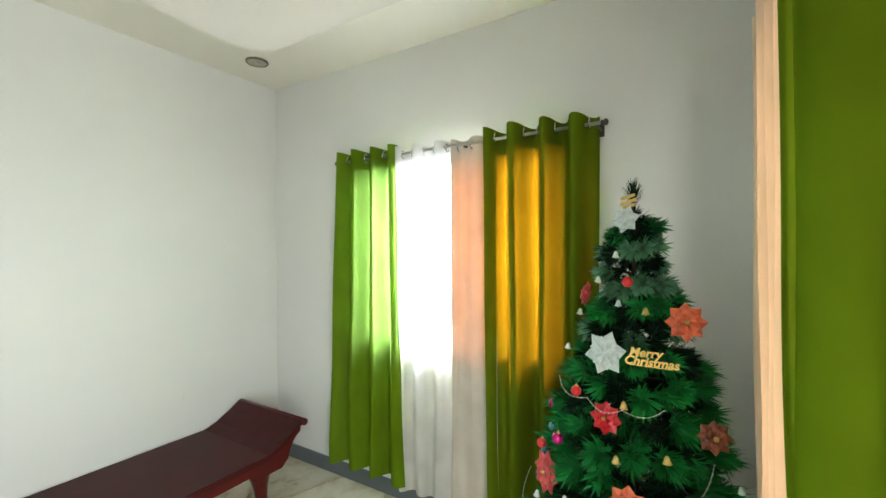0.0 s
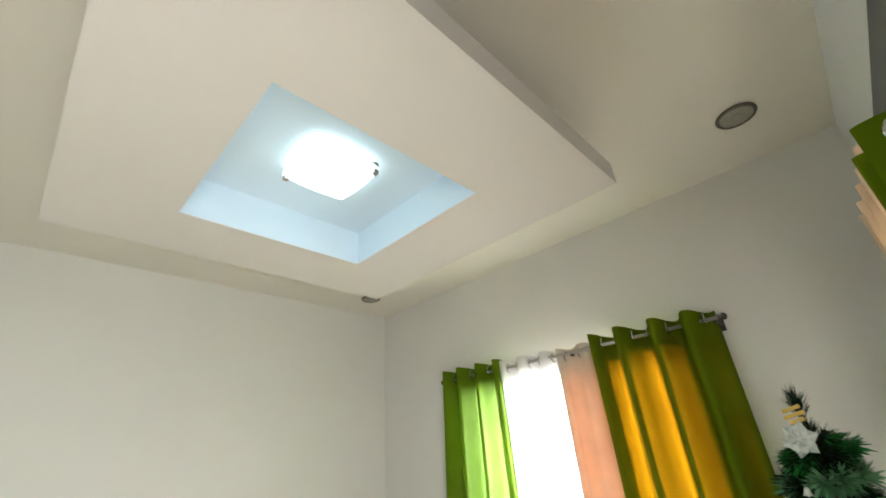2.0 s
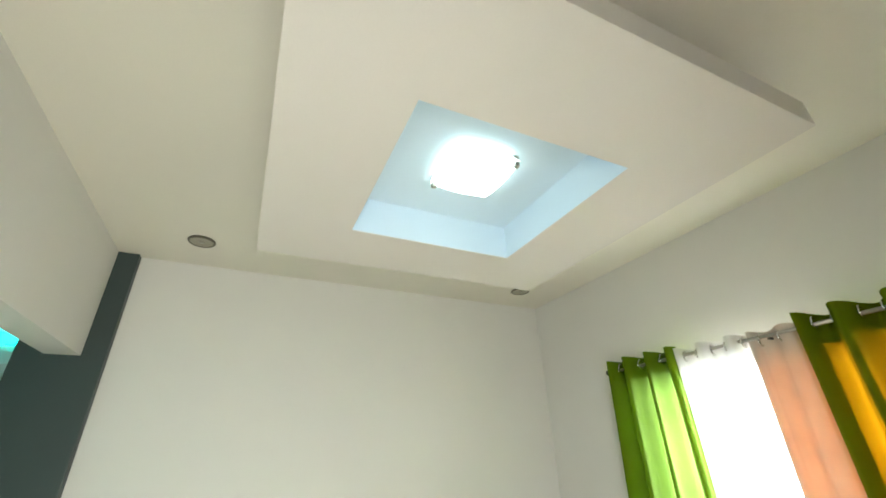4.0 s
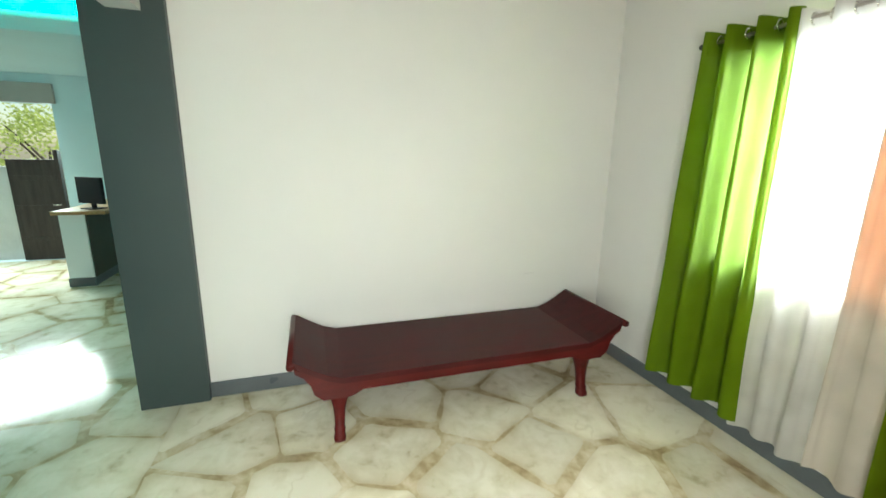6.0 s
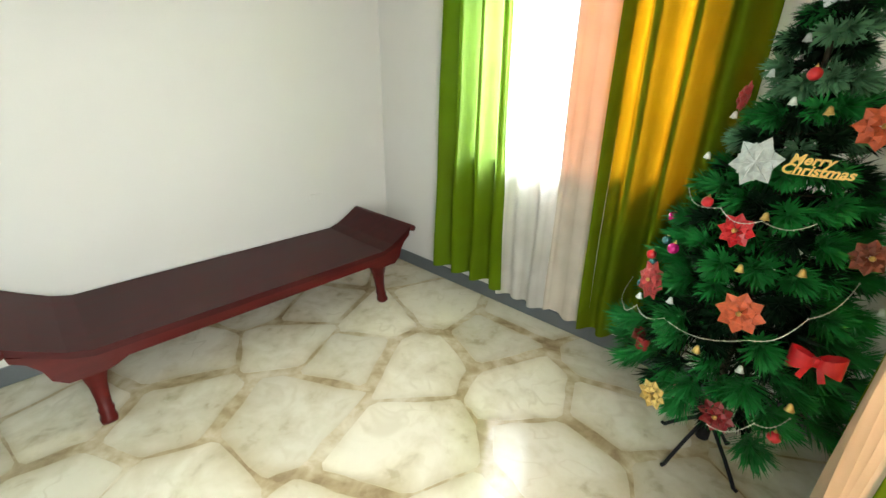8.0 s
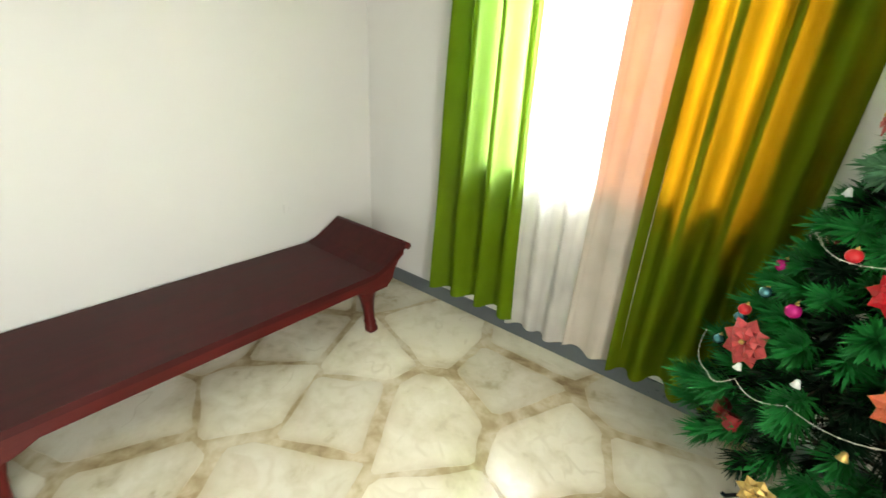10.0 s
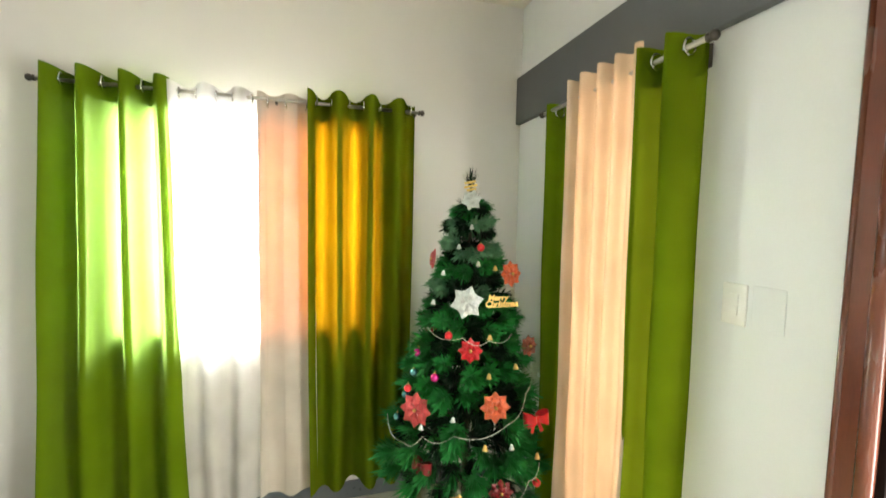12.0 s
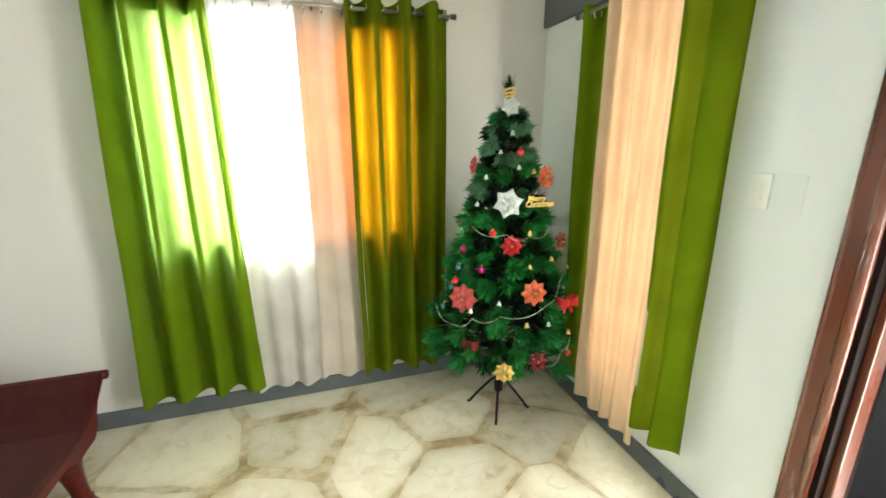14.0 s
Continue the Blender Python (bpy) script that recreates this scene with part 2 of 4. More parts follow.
WALL = material("wall_paint", (0.69, 0.672, 0.65), 0.6, vary=0.04, scale=1.2, fine=180, bump=0.04, spec=0.3)
WALL_E = material("wall_paint_white", (0.75, 0.775, 0.785), 0.45, vary=0.04, scale=1.2, fine=180, bump=0.04, spec=0.4)
CEIL = material("ceiling_paint", (0.74, 0.70, 0.63), 0.7, vary=0.04, scale=1.0, fine=150, bump=0.03, spec=0.2)
PANEL = material("panel_paint", (0.66, 0.615, 0.59), 0.6, vary=0.04, scale=1.0, fine=150, bump=0.03, spec=0.25)
# Pale paint with the bluish cast of the ceiling lamp put into its colour.
RECESS = material("recess_paint_lamp_tint", (0.66, 0.78, 0.89), 0.6, vary=0.03, scale=2.0, fine=150, bump=0.03, spec=0.25)
GREY = material("grey_paint", (0.045, 0.062, 0.062), 0.5, vary=0.10, scale=1.6, fine=140, bump=0.05, spec=0.4)
BEAM_GREY = material("beam_grey_paint", (0.10, 0.108, 0.112), 0.5, vary=0.08, scale=1.6, fine=140, bump=0.05, spec=0.4)
BASE = material("baseboard_tile", (0.105, 0.118, 0.128), 0.3, vary=0.15, scale=5, fine=90, bump=0.03)
BLUE = material("hall_paint", (0.58, 0.75, 0.80), 0.6, vary=0.04, scale=1.2, fine=160, bump=0.04, spec=0.3)
JOINT = stone_material("floor_joint", ((0.38, (0.28, 0.205, 0.11)), (0.47, (0.43, 0.34, 0.20)), (0.54, (0.57, 0.48, 0.32)), (0.64, (0.72, 0.65, 0.50))), True)
STONE = stone_material("flagstone", ((0.35, (0.48, 0.41, 0.27)), (0.44, (0.68, 0.62, 0.47)), (0.56, (0.80, 0.75, 0.62))))
MAHOGANY = material("mahogany", (0.074, 0.0062, 0.0056), 0.32, vary=0.35, scale=3, fine=40, bump=0.03, spec=0.2, stretch=(6, 1, 6))
MAHOGANY_TOP = material("mahogany_top", (0.046, 0.0070, 0.0075), 0.42, vary=0.36, scale=3, fine=50, bump=0.03, spec=0.14, stretch=(7, 1, 7))
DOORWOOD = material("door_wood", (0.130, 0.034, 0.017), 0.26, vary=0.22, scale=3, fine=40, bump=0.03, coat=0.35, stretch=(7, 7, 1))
# Dark wood of the leaf; on the jambs this colour stands for shade.
DARKWOOD_SHADE = material("dark_wood_and_shade", (0.013, 0.007, 0.006), 0.6, vary=0.35, scale=3, fine=40, bump=0.04, spec=0.06, stretch=(7, 7, 1))
TOPWOOD = material("counter_wood", (0.36, 0.20, 0.08), 0.35, vary=0.30, scale=4, fine=50, bump=0.03, coat=0.2, stretch=(1, 7, 7))
CHROME = material("chrome", (0.75, 0.74, 0.72), 0.18, metal=1.0, vary=0.05, bump=0)
STEEL = material("brushed_nickel", (0.42, 0.39, 0.35), 0.30, metal=1.0, vary=0.10, bump=0.02)
GARLAND = material("dull_silver_bead", (0.46, 0.46, 0.40), 0.35, metal=0.4, vary=0.2, bump=0)
BRONZE = material("dark_bronze", (0.15, 0.135, 0.11), 0.35, metal=0.7, vary=0.15, bump=0.02)
IRON = material("dark_rod_metal", (0.10, 0.09, 0.08), 0.35, metal=0.8, vary=0.2, bump=0.02)
PLASTIC = material("white_plastic", (0.80, 0.80, 0.77), 0.35, vary=0.03, bump=0.0)
BLACK = material("black_plastic", (0.010, 0.010, 0.012), 0.5, vary=0.2, bump=0.0, spec=0.15)
GATEWOOD = material("gate_wood", (0.055, 0.042, 0.038), 0.55, vary=0.35, scale=3, fine=40, bump=0.04, spec=0.3, stretch=(7, 7, 1))
ALU = material("window_aluminium", (0.62, 0.63, 0.63), 0.35, metal=0.4, vary=0.06, bump=0.01)
GREEN = cloth("green_curtain_cloth", (0.142, 0.230, 0.009), (0.110, 0.168, 0.044), 0.38)
# Same cloth as GREEN, the yellow window glow put into its through colour.
GREEN_E = cloth("green_curtain_cloth_east_glow", (0.142, 0.230, 0.009), (0.054, 0.062, 0.0036), 0.38)
PEACH_E = cloth("peach_curtain_cloth", (0.82, 0.66, 0.49), (0.23, 0.125, 0.066), 0.40, weave=1500)
# Green cloth with the orange backlight put into its through colour; no lining.
GREEN_ORANGE_GLOW = cloth("green_curtain_cloth_orange_glow", (0.138, 0.205, 0.009), (0.054, 0.0205, 0.0006), 0.36)
SHEER = cloth("white_sheer_cloth", (0.88, 0.83, 0.75), (0.60, 0.60, 0.63), 0.56, clear=0.06, weave=1500)
PEACH = cloth("peach_sheer_cloth", (0.90, 0.80, 0.68), (0.031, 0.0066, 0.0007), 0.45, clear=0.0, weave=1500)
GLASS = glass_material()
LAMP_GLASS = glow("lamp_glass", (0.70, 0.92, 1.0), 4.2)
LED = glow("cyan_led", (0.0, 0.95, 0.88), 6.5)
# Near-black green: the shade between branches is put into this needle colour.
NEEDLE_SHADE = material("tree_needles_shade", (0.0011, 0.016, 0.004), 0.6, spec=0.2, vary=0.45, scale=9, fine=60, bump=0)
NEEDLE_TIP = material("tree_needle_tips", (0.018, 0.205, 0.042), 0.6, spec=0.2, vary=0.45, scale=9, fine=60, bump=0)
TRUNK = material("tree_pole", (0.05, 0.035, 0.02), 0.6, vary=0.3, scale=20)
DULLRED = material("dull_orange_glitter", (0.20, 0.050, 0.026), 0.5, vary=0.35, scale=60, fine=400, bump=0.25)
RED = material("red_satin", (0.50, 0.012, 0.020), 0.32, vary=0.25, scale=20, bump=0.02)
DARKRED = material("dark_red_satin", (0.20, 0.008, 0.012), 0.35, vary=0.25, scale=20, bump=0.02)
PINKRED = material("pink_red_glitter", (0.50, 0.058, 0.060), 0.4, vary=0.35, scale=60, fine=400, bump=0.25)
ORANGE = material("orange_red_glitter", (0.56, 0.105, 0.040), 0.4, vary=0.35, scale=60, fine=400, bump=0.25)
GOLD = material("gold_glitter", (0.62, 0.43, 0.14), 0.38, metal=0.7, vary=0.35, scale=60, fine=400, bump=0.25)
YELLOWGOLD = material("gold_card", (0.70, 0.48, 0.13), 0.4, metal=0.25, vary=0.15, scale=30, bump=0.05)
SILVER = material("silver_glitter", (0.60, 0.64, 0.62), 0.32, metal=0.45, vary=0.25, scale=60, fine=400, bump=0.25)
MAGENTA = material("magenta_bauble", (0.42, 0.010, 0.16), 0.2, metal=0.5, vary=0.2, bump=0)
TEAL = material("teal_bauble", (0.10, 0.30, 0.32), 0.15, metal=0.7, vary=0.2, bump=0)
CONCRETE = material("pale_concrete", (0.50, 0.49, 0.46), 0.8, vary=0.18, scale=2, fine=60, bump=0.15)
PORCH = material("dark_porch_tile", (0.014, 0.012, 0.013), 0.7, vary=0.30, scale=4, fine=60, bump=0.05, spec=0.15)
GROUND = material("outdoor_ground", (0.50, 0.48, 0.41), 0.9, vary=0.30, scale=0.6, fine=25, bump=0.2)
NEEDLE_FROST = material("frosted_needles", (0.11, 0.27, 0.14), 0.6, spec=0.2, vary=0.5, scale=9, fine=60, bump=0)
LEAF = cloth("shrub_leaf", (0.40, 0.48, 0.16), (0.60, 0.70, 0.22), 0.55, weave=30.0)

# ---- the large structure ----
H = 2.82                    # main ceiling
XE = 3.08                   # inner face of the east wall
ground = part("ground", boxes((-60, 60, -60, 60, -0.42, -0.32)), GROUND)
tagged(ground, "bare pale earth and concrete around the house", "ground", kind="structure")

slab = part("floor", boxes((-0.15, 3.23, -3.05, 0.0, -0.12, -0.0012), (-4.40, 1.77, -7.2, -3.05, -0.12, -0.0012)), JOINT)
tagged(slab, "polished cream flagstone floor with tan joints", "floor", kind="structure")

WX0, WX1, WZ0, WZ1 = 0.925, 2.24, 1.03, 2.13
wall_n = part("wall_north", boxes(
    (-0.15, WX0, 0, 0.15, -0.3, H), (WX1, 3.23, 0, 0.15, -0.3, H),
    (WX0, WX1, 0, 0.15, -0.3, WZ0), (WX0, WX1, 0, 0.15, WZ1, H)), WALL)
tagged(wall_n, "plain warm-white painted wall with a wide window", "wall", kind="structure")
wall_w = part("wall_west", boxes((-0.15, 0, -2.90, 0, -0.3, H)), WALL)
tagged(wall_w, "plain warm-white painted wall behind the bench", "wall", kind="structure")
EY0, EY1, EZ0, EZ1 = -1.20, -0.62, 0.34, 2.10
DY0, DY1, DZ1 = -2.62, -1.72, 2.10
wall_e = part("wall_east", boxes(
    (XE, 3.23, EY1, 0, -0.3, H), (XE, 3.23, DY1, EY0, -0.3, H), (XE, 3.23, -3.14, DY0, -0.3, H),
    (XE, 3.23, EY0, EY1, -0.3, EZ0), (XE, 3.23, EY0, EY1, EZ1, H), (XE, 3.23, DY0, DY1, DZ1, H), (XE, 3.23, DY0, DY1, -0.3, -0.003)), WALL_E)
tagged(wall_e, "white painted wall with a doorway and a tall window", "wall", kind="structure")
OX0, OX1, OZ = 0.05, 1.57, 2.217
wall_s = part("wall_south", boxes(
    (OX1, XE, -3.14, -2.99, -0.12, H), (OX0 - 0.003, OX1, -3.14, -2.99, OZ, H)), WALL)
tagged(wall_s, "plain painted wall with an open passage under a lintel", "wall", kind="structure")

bm = boxes((-0.33, 0.05, -3.26, -2.885, -0.1, H, 0.006))
pillar = tagged(part("pillar", bm, GREY), "square dark slate-grey painted pillar beside the passage", "pillar", kind="structure")

bm = boxes((3.048, XE - 0.001, -2.97, -0.004, 2.15, 2.417, 0.004))
beam = tagged(part("beam_east", bm, BEAM_GREY), "slate-grey painted beam above the curtain and doorway", "beam", kind="structure")

bm = boxes((-0.15, 3.23, -3.14, 0.15, H, H + 0.12))
ceiling = tagged(part("ceiling", bm, CEIL), "plain off-white painted ceiling", "ceiling", kind="structure")

# floating ceiling panel with a square recess
PX0, PX1, PY0, PY1 = 0.948, 2.404, -2.242, -0.775
RX0, RX1, RY0, RY1 = 1.278, 2.034, -1.893, -1.136
PZ, PT = 2.547, 2.640
panel = part("ceiling_panel", boxes(
    (PX0, RX0, PY0, PY1, PZ, PT), (RX1, PX1, PY0, PY1, PZ, PT), (RX0, RX1, PY0, RY0, PZ, PT), (RX0, RX1, RY1, PY1, PZ, PT)), PANEL)
tagged(panel, "square off-white dropped ceiling panel with a deep central recess", "ceiling panel", kind="structure")
IN = 0.20
part("panel_neck", boxes(
    (PX0 + IN, RX0 - 0.02, PY0 + IN, PY1 - IN, PT, H), (RX1 + 0.02, PX1 - IN, PY0 + IN, PY1 - IN, PT, H),
    (RX0 - 0.02, RX1 + 0.02, PY0 + IN, RY0 - 0.02, PT, H), (RX0 - 0.02, RX1 + 0.02, RY1 + 0.02, PY1 - IN, PT, H)), PANEL, panel)
RT = 2.715
part("recess_lining", boxes(
    (RX0 - 0.018, RX0 + 0.002, RY0, RY1, PZ + 0.003, RT), (RX1 - 0.002, RX1 + 0.018, RY0, RY1, PZ + 0.003, RT),
    (RX0, RX1, RY0 - 0.018, RY0 + 0.002, PZ + 0.003, RT), (RX0, RX1, RY1 - 0.002, RY1 + 0.018, PZ + 0.003, RT),
    (RX0 - 0.018, RX1 + 0.018, RY0 - 0.018, RY1 + 0.018, RT, RT + 0.02)), RECESS, panel, "pale recess lining with the bluish lamp light put into its paint")


# baseboards, each a row of dark tile strips
def baseboard(name, runs):
    bm = bmesh.new()
    for r in runs:
        box(bm, *r, 0, 0.10, 0.003)
    return tagged(part(name, bm, BASE), "slate-grey tile baseboard along the wall", "baseboard", kind="structure")


baseboard("baseboard_north", [(0.015, XE - 0.015, -0.015, -0.0005)])
baseboard("baseboard_west", [(0.0005, 0.015, -2.885, -0.0005)])
baseboard("baseboard_east", [(XE - 0.015, XE - 0.0005, -1.67, -0.0005), (XE - 0.015, XE - 0.0005, -2.97, -2.69)])
baseboard("baseboard_south", [(OX1, XE - 0.015, -2.9895, -2.975)])

# the hall beyond the passage
HX, HY = -4.40, -7.2
HO0, HO1, HOZ = -7.15, -5.45, 2.13
hall_w = part("wall_hall_west", boxes(
    (HX - 0.15, HX, HO1, -2.90, -0.3, H), (HX - 0.15, HX, HY, HO0, -0.3, H), (HX - 0.15, HX, HO0, HO1, HOZ, H), (HX - 0.15, HX, HO0, HO1, -0.3, -0.003)), BLUE)
tagged(hall_w, "pale blue painted hall wall with a wide opening", "wall", kind="structure")
tagged(part("wall_hall_north", boxes((HX - 0.15, -0.15, -3.05, -2.90, -0.3, H)), BLUE), "pale blue painted hall wall", "wall", kind="structure")
tagged(part("wall_hall_south", boxes((HX - 0.15, 1.77, HY - 0.15, HY, -0.3, H)), BLUE), "pale blue painted hall wall", "wall", kind="structure")
tagged(part("wall_hall_east", boxes((OX1 + 0.003, 1.77, HY, -3.14, -0.3, H)), BLUE), "pale painted hall wall", "wall", kind="structure")
tagged(part("ceiling_hall", boxes((HX - 0.15, 1.77, HY - 0.15, -3.14, H + 0.003, H + 0.12), (HX - 0.15, -0.15, -3.12, -2.90, H + 0.003, H + 0.12)), CEIL),
       "white painted hall ceiling", "ceiling", kind="structure")
soffit = part("soffit_hall", boxes((HX + 0.001, -1.90, HY, -3.05, 2.50, 2.56), (-1.93, -1.87, HY, -3.05, 2.48, 2.585)), BLUE)
tagged(soffit, "white dropped soffit with a lit cyan strip above its lip", "soffit", kind="structure")
part("upstand", boxes((-2.02, -1.97, HY, -3.05, 2.56, H)), WALL, soffit)
part("led_strip", boxes((-1.97, -1.955, HY, -3.05, 2.655, 2.80)), LED, soffit, "glowing cyan light strip")
bm = boxes((HX + 0.001, HX + 0.05, HO0 - 0.02, HO1 + 0.05, HOZ, HOZ + 0.25, 0.004))
tagged(part("lintel_trim", bm, material("lintel_grey", (0.40, 0.39, 0.37), 0.6, vary=0.06)), "light grey lintel board over the hall opening", "trim", kind="structure")


# ---- windows and door ----
def window(name, horizontal, a0, a1, z0, z1, face, panes, label):
    """A sliding window in its opening: frame, sashes and panes. horizontal: along x, else along y."""
    win = thing(name, Matrix(), label, "window", kind="structure")

    def bar(nm, u0, u1, v0, v1, d0, d1, mat, parent, lab=""):
        bm = bmesh.new()
        if horizontal:
            box(bm, u0, u1, face + d0, face + d1, v0, v1, 0.002)
        else:
            box(bm, face + d0, face + d1, u0, u1, v0, v1, 0.002)
        return part(nm, bm, mat, parent, lab)
    w = 0.04
    for u0, u1, v0, v1 in ((a0, a0 + w, z0, z1), (a1 - w, a1, z0, z1), (a0 + w, a1 - w, z0, z0 + w), (a0 + w, a1 - w, z1 - w, z1)):
        bar("window_frame", u0, u1, v0, v1, 0.05, 0.11, ALU, win)
    step = (a1 - a0 - 2 * w) / panes
    for i in range(panes):
        u = a0 + w + i * step
        if i:
            bar("mullion", u - 0.018, u + 0.018, z0 + w, z1 - w, 0.055, 0.10, ALU, win)
        p = bar("pane", u + 0.018, u + step - 0.018, z0 + w, z1 - w, 0.075, 0.081, GLASS, win)
        p.visible_shadow = False
    return win


win_n = window("window_1", True, WX0, WX1, WZ0, WZ1, 0.0, 3, "aluminium sliding window behind the long curtains")
window("window_2", False, EY0, EY1, EZ0, EZ1, XE, 2, "tall aluminium window behind green and peach curtains")
part("window_sill", boxes((WX0, WX1, 0.002, 0.14, WZ0 - 0.02, WZ0 + 0.004, 0.003)), CONCRETE, win_n)

door = thing("door_1", pose(XE, -1.79, 0), "glossy reddish-brown wooden door standing open outward", "door", kind="structure")


def door_bar(nm, a, mat=DOORWOOD, lab=""):
    """Frame piece in world metres, under the door."""
    bm = boxes((*a, 0.004))
    bmesh.ops.translate(bm, verts=bm.verts, vec=(-XE, 1.79, 0))
    return part(nm, bm, mat, door, lab)


for edge, sg in ((DY1, 1), (DY0, -1)):
    door_bar("casing", (XE - 0.020, XE - 0.001, min(edge + 0.010 * sg, edge + 0.062 * sg), max(edge + 0.010 * sg, edge + 0.062 * sg), 0, 2.145))
    for off, r, lab in ((0.058, 0.008, "rounded outer moulding"), (0.000, 0.017, "rounded glossy inner moulding")):
        bm = bmesh.new()
        tube(bm, [(-0.016, edge + off * sg + 1.79, 0.0), (-0.016, edge + off * sg + 1.79, 2.118)], r, 14)
        part("moulding", bm, DOORWOOD, door, lab, True)
    # the unlit look of the jamb is painted in with the near-black wood
    y0, y1 = sorted((edge - 0.030 * sg, edge - 0.001 * sg))
    door_bar("jamb", (XE - 0.006, 3.25, y0, y1, 0, 2.095), DARKWOOD_SHADE, "wooden jamb, its shade put into a near-black colour")
    y0, y1 = sorted((edge - 0.052 * sg, edge - 0.030 * sg))
    door_bar("door_stop", (XE + 0.030, XE + 0.095, y0, y1, 0, 2.05))
door_bar("casing", (XE - 0.020, XE - 0.001, DY0 - 0.010, DY1 + 0.010, 2.096, 2.145))
door_bar("jamb", (XE - 0.006, 3.25, DY0 + 0.030, DY1 - 0.030, 2.05, 2.095), DARKWOOD_SHADE, "wooden jamb, its shade put into a near-black colour")
LEAF_AT = pose(0.185, 0.085, 0, 0, 0, 27)
bm = bmesh.new()
box(bm, 0, 0.82, -0.02, 0.02, 0.01, 2.04, 0.004)
bmesh.ops.transform(bm, matrix=LEAF_AT, verts=bm.verts)
leaf = part("leaf", bm, DARKWOOD_SHADE, door, "dark wooden door leaf")
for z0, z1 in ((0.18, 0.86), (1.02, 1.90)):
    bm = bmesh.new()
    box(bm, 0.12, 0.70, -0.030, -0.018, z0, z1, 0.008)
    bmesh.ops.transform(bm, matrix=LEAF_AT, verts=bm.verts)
    part("raised_panel", bm, DARKWOOD_SHADE, leaf)
for z in (0.25, 1.05, 1.85):
    bm = bmesh.new()
    tube(bm, [(0.165, 0.062, z - 0.05), (0.165, 0.062, z + 0.05)], 0.009, 10)
    part("hinge", bm, STEEL, door, "worn steel hinge")
tagged(part("threshold", boxes((XE - 0.02, 3.25, DY0, DY1, -0.003, 0.012, 0.004)), PORCH), "dark stone door threshold", "threshold", kind="structure")

# outdoors
tagged(part("porch", boxes((3.23, 5.45, -4.2, 0.4, -0.32, -0.10)), PORCH), "dark tiled porch floor outside the door", "porch", kind="structure")
tagged(part("yard", boxes((5.45, 16.0, -9.0, 6.0, -0.32, -0.22)), CONCRETE), "sunlit pale concrete yard", "pavement", kind="structure")
tagged(part("yard_hall", boxes((-16.0, HX - 0.15, -14.0, 3.0, -0.32, -0.22)), CONCRETE), "sunlit pale concrete yard", "pavement", kind="structure")


def shrub(x, y, base, height, radius, seed, label):
    """A bush or small tree: trunk, limbs and a crown of small leaves in clumps."""
    rng = random.Random(seed)
    tree = thing("shrub", pose(x, y, base), label, "shrub", "shrubs in the yard")
    bm = bmesh.new()
    tube(bm, [(0, 0, 0), (0.03, 0.02, height * 0.35), (0, 0.05, height * 0.7)], [0.06, 0.045, 0.02], 8)
    for i in range(7):
        a = i * 0.9 + rng.random()
        r = radius * rng.uniform(0.4, 0.8)
        tube(bm, [(0.02, 0.02, height * (0.25 + 0.05 * i)), (0.5 * r * math.cos(a), 0.5 * r * math.sin(a), height * (0.42 + 0.05 * i)), (r * math.cos(a), r * math.sin(a), height * (0.55 + 0.05 * i))], [0.03, 0.02, 0.008], 6)
    part("trunk", bm, TRUNK, tree)
    verts, faces = [], []
    for c in range(60):
        a, q, h = rng.random() * 6.283, rng.random() ** 0.5, rng.random()
        cr = radius * (0.35 + 0.75 * math.sin(3.14 * (0.15 + 0.8 * h)))
        cx, cy, cz = cr * q * math.cos(a), cr * q * math.sin(a), height * (0.22 + 0.78 * h)
        for _ in range(45):
            p = Vector((cx, cy, cz)) + Vector((rng.gauss(0, 1), rng.gauss(0, 1), rng.gauss(0, 1))) * radius * 0.13
            d = Vector((rng.gauss(0, 1), rng.gauss(0, 1), rng.gauss(0, 0.6))).normalized()
            s = d.cross(Vector((rng.gauss(0, 1), rng.gauss(0, 1), rng.gauss(0, 1)))).normalized()
            ln, wd = rng.uniform(0.05, 0.10), rng.uniform(0.018, 0.032)
            k = len(verts)
            verts += [p, p + d * ln * 0.5 + s * wd, p + d * ln, p + d * ln * 0.5 - s * wd]
            faces.append((k, k + 1, k + 2, k + 3))
    me = bpy.data.meshes.new("crown")
    me.from_pydata([tuple(v) for v in verts], [], faces)
    me.materials.append(LEAF)
    crown = new("crown", me)
    crown.parent = tree
    return tree


for i, (x, y, h, r) in enumerate(((-8.2, -7.4, 2.6, 0.9), (-8.8, -9.0, 3.0, 1.1), (-9.6, -10.6, 3.0, 1.2), (-8.6, -5.9, 2.3, 0.8),
                                  (9.5, 1.2, 2.6, 1.0), (9.2, -0.8, 2.2, 0.9), (10.2, 3.2, 3.0, 1.2))):
    shrub(x, y, -0.22, h, r, 40 + i, "leafy green shrub in the sunlit yard")


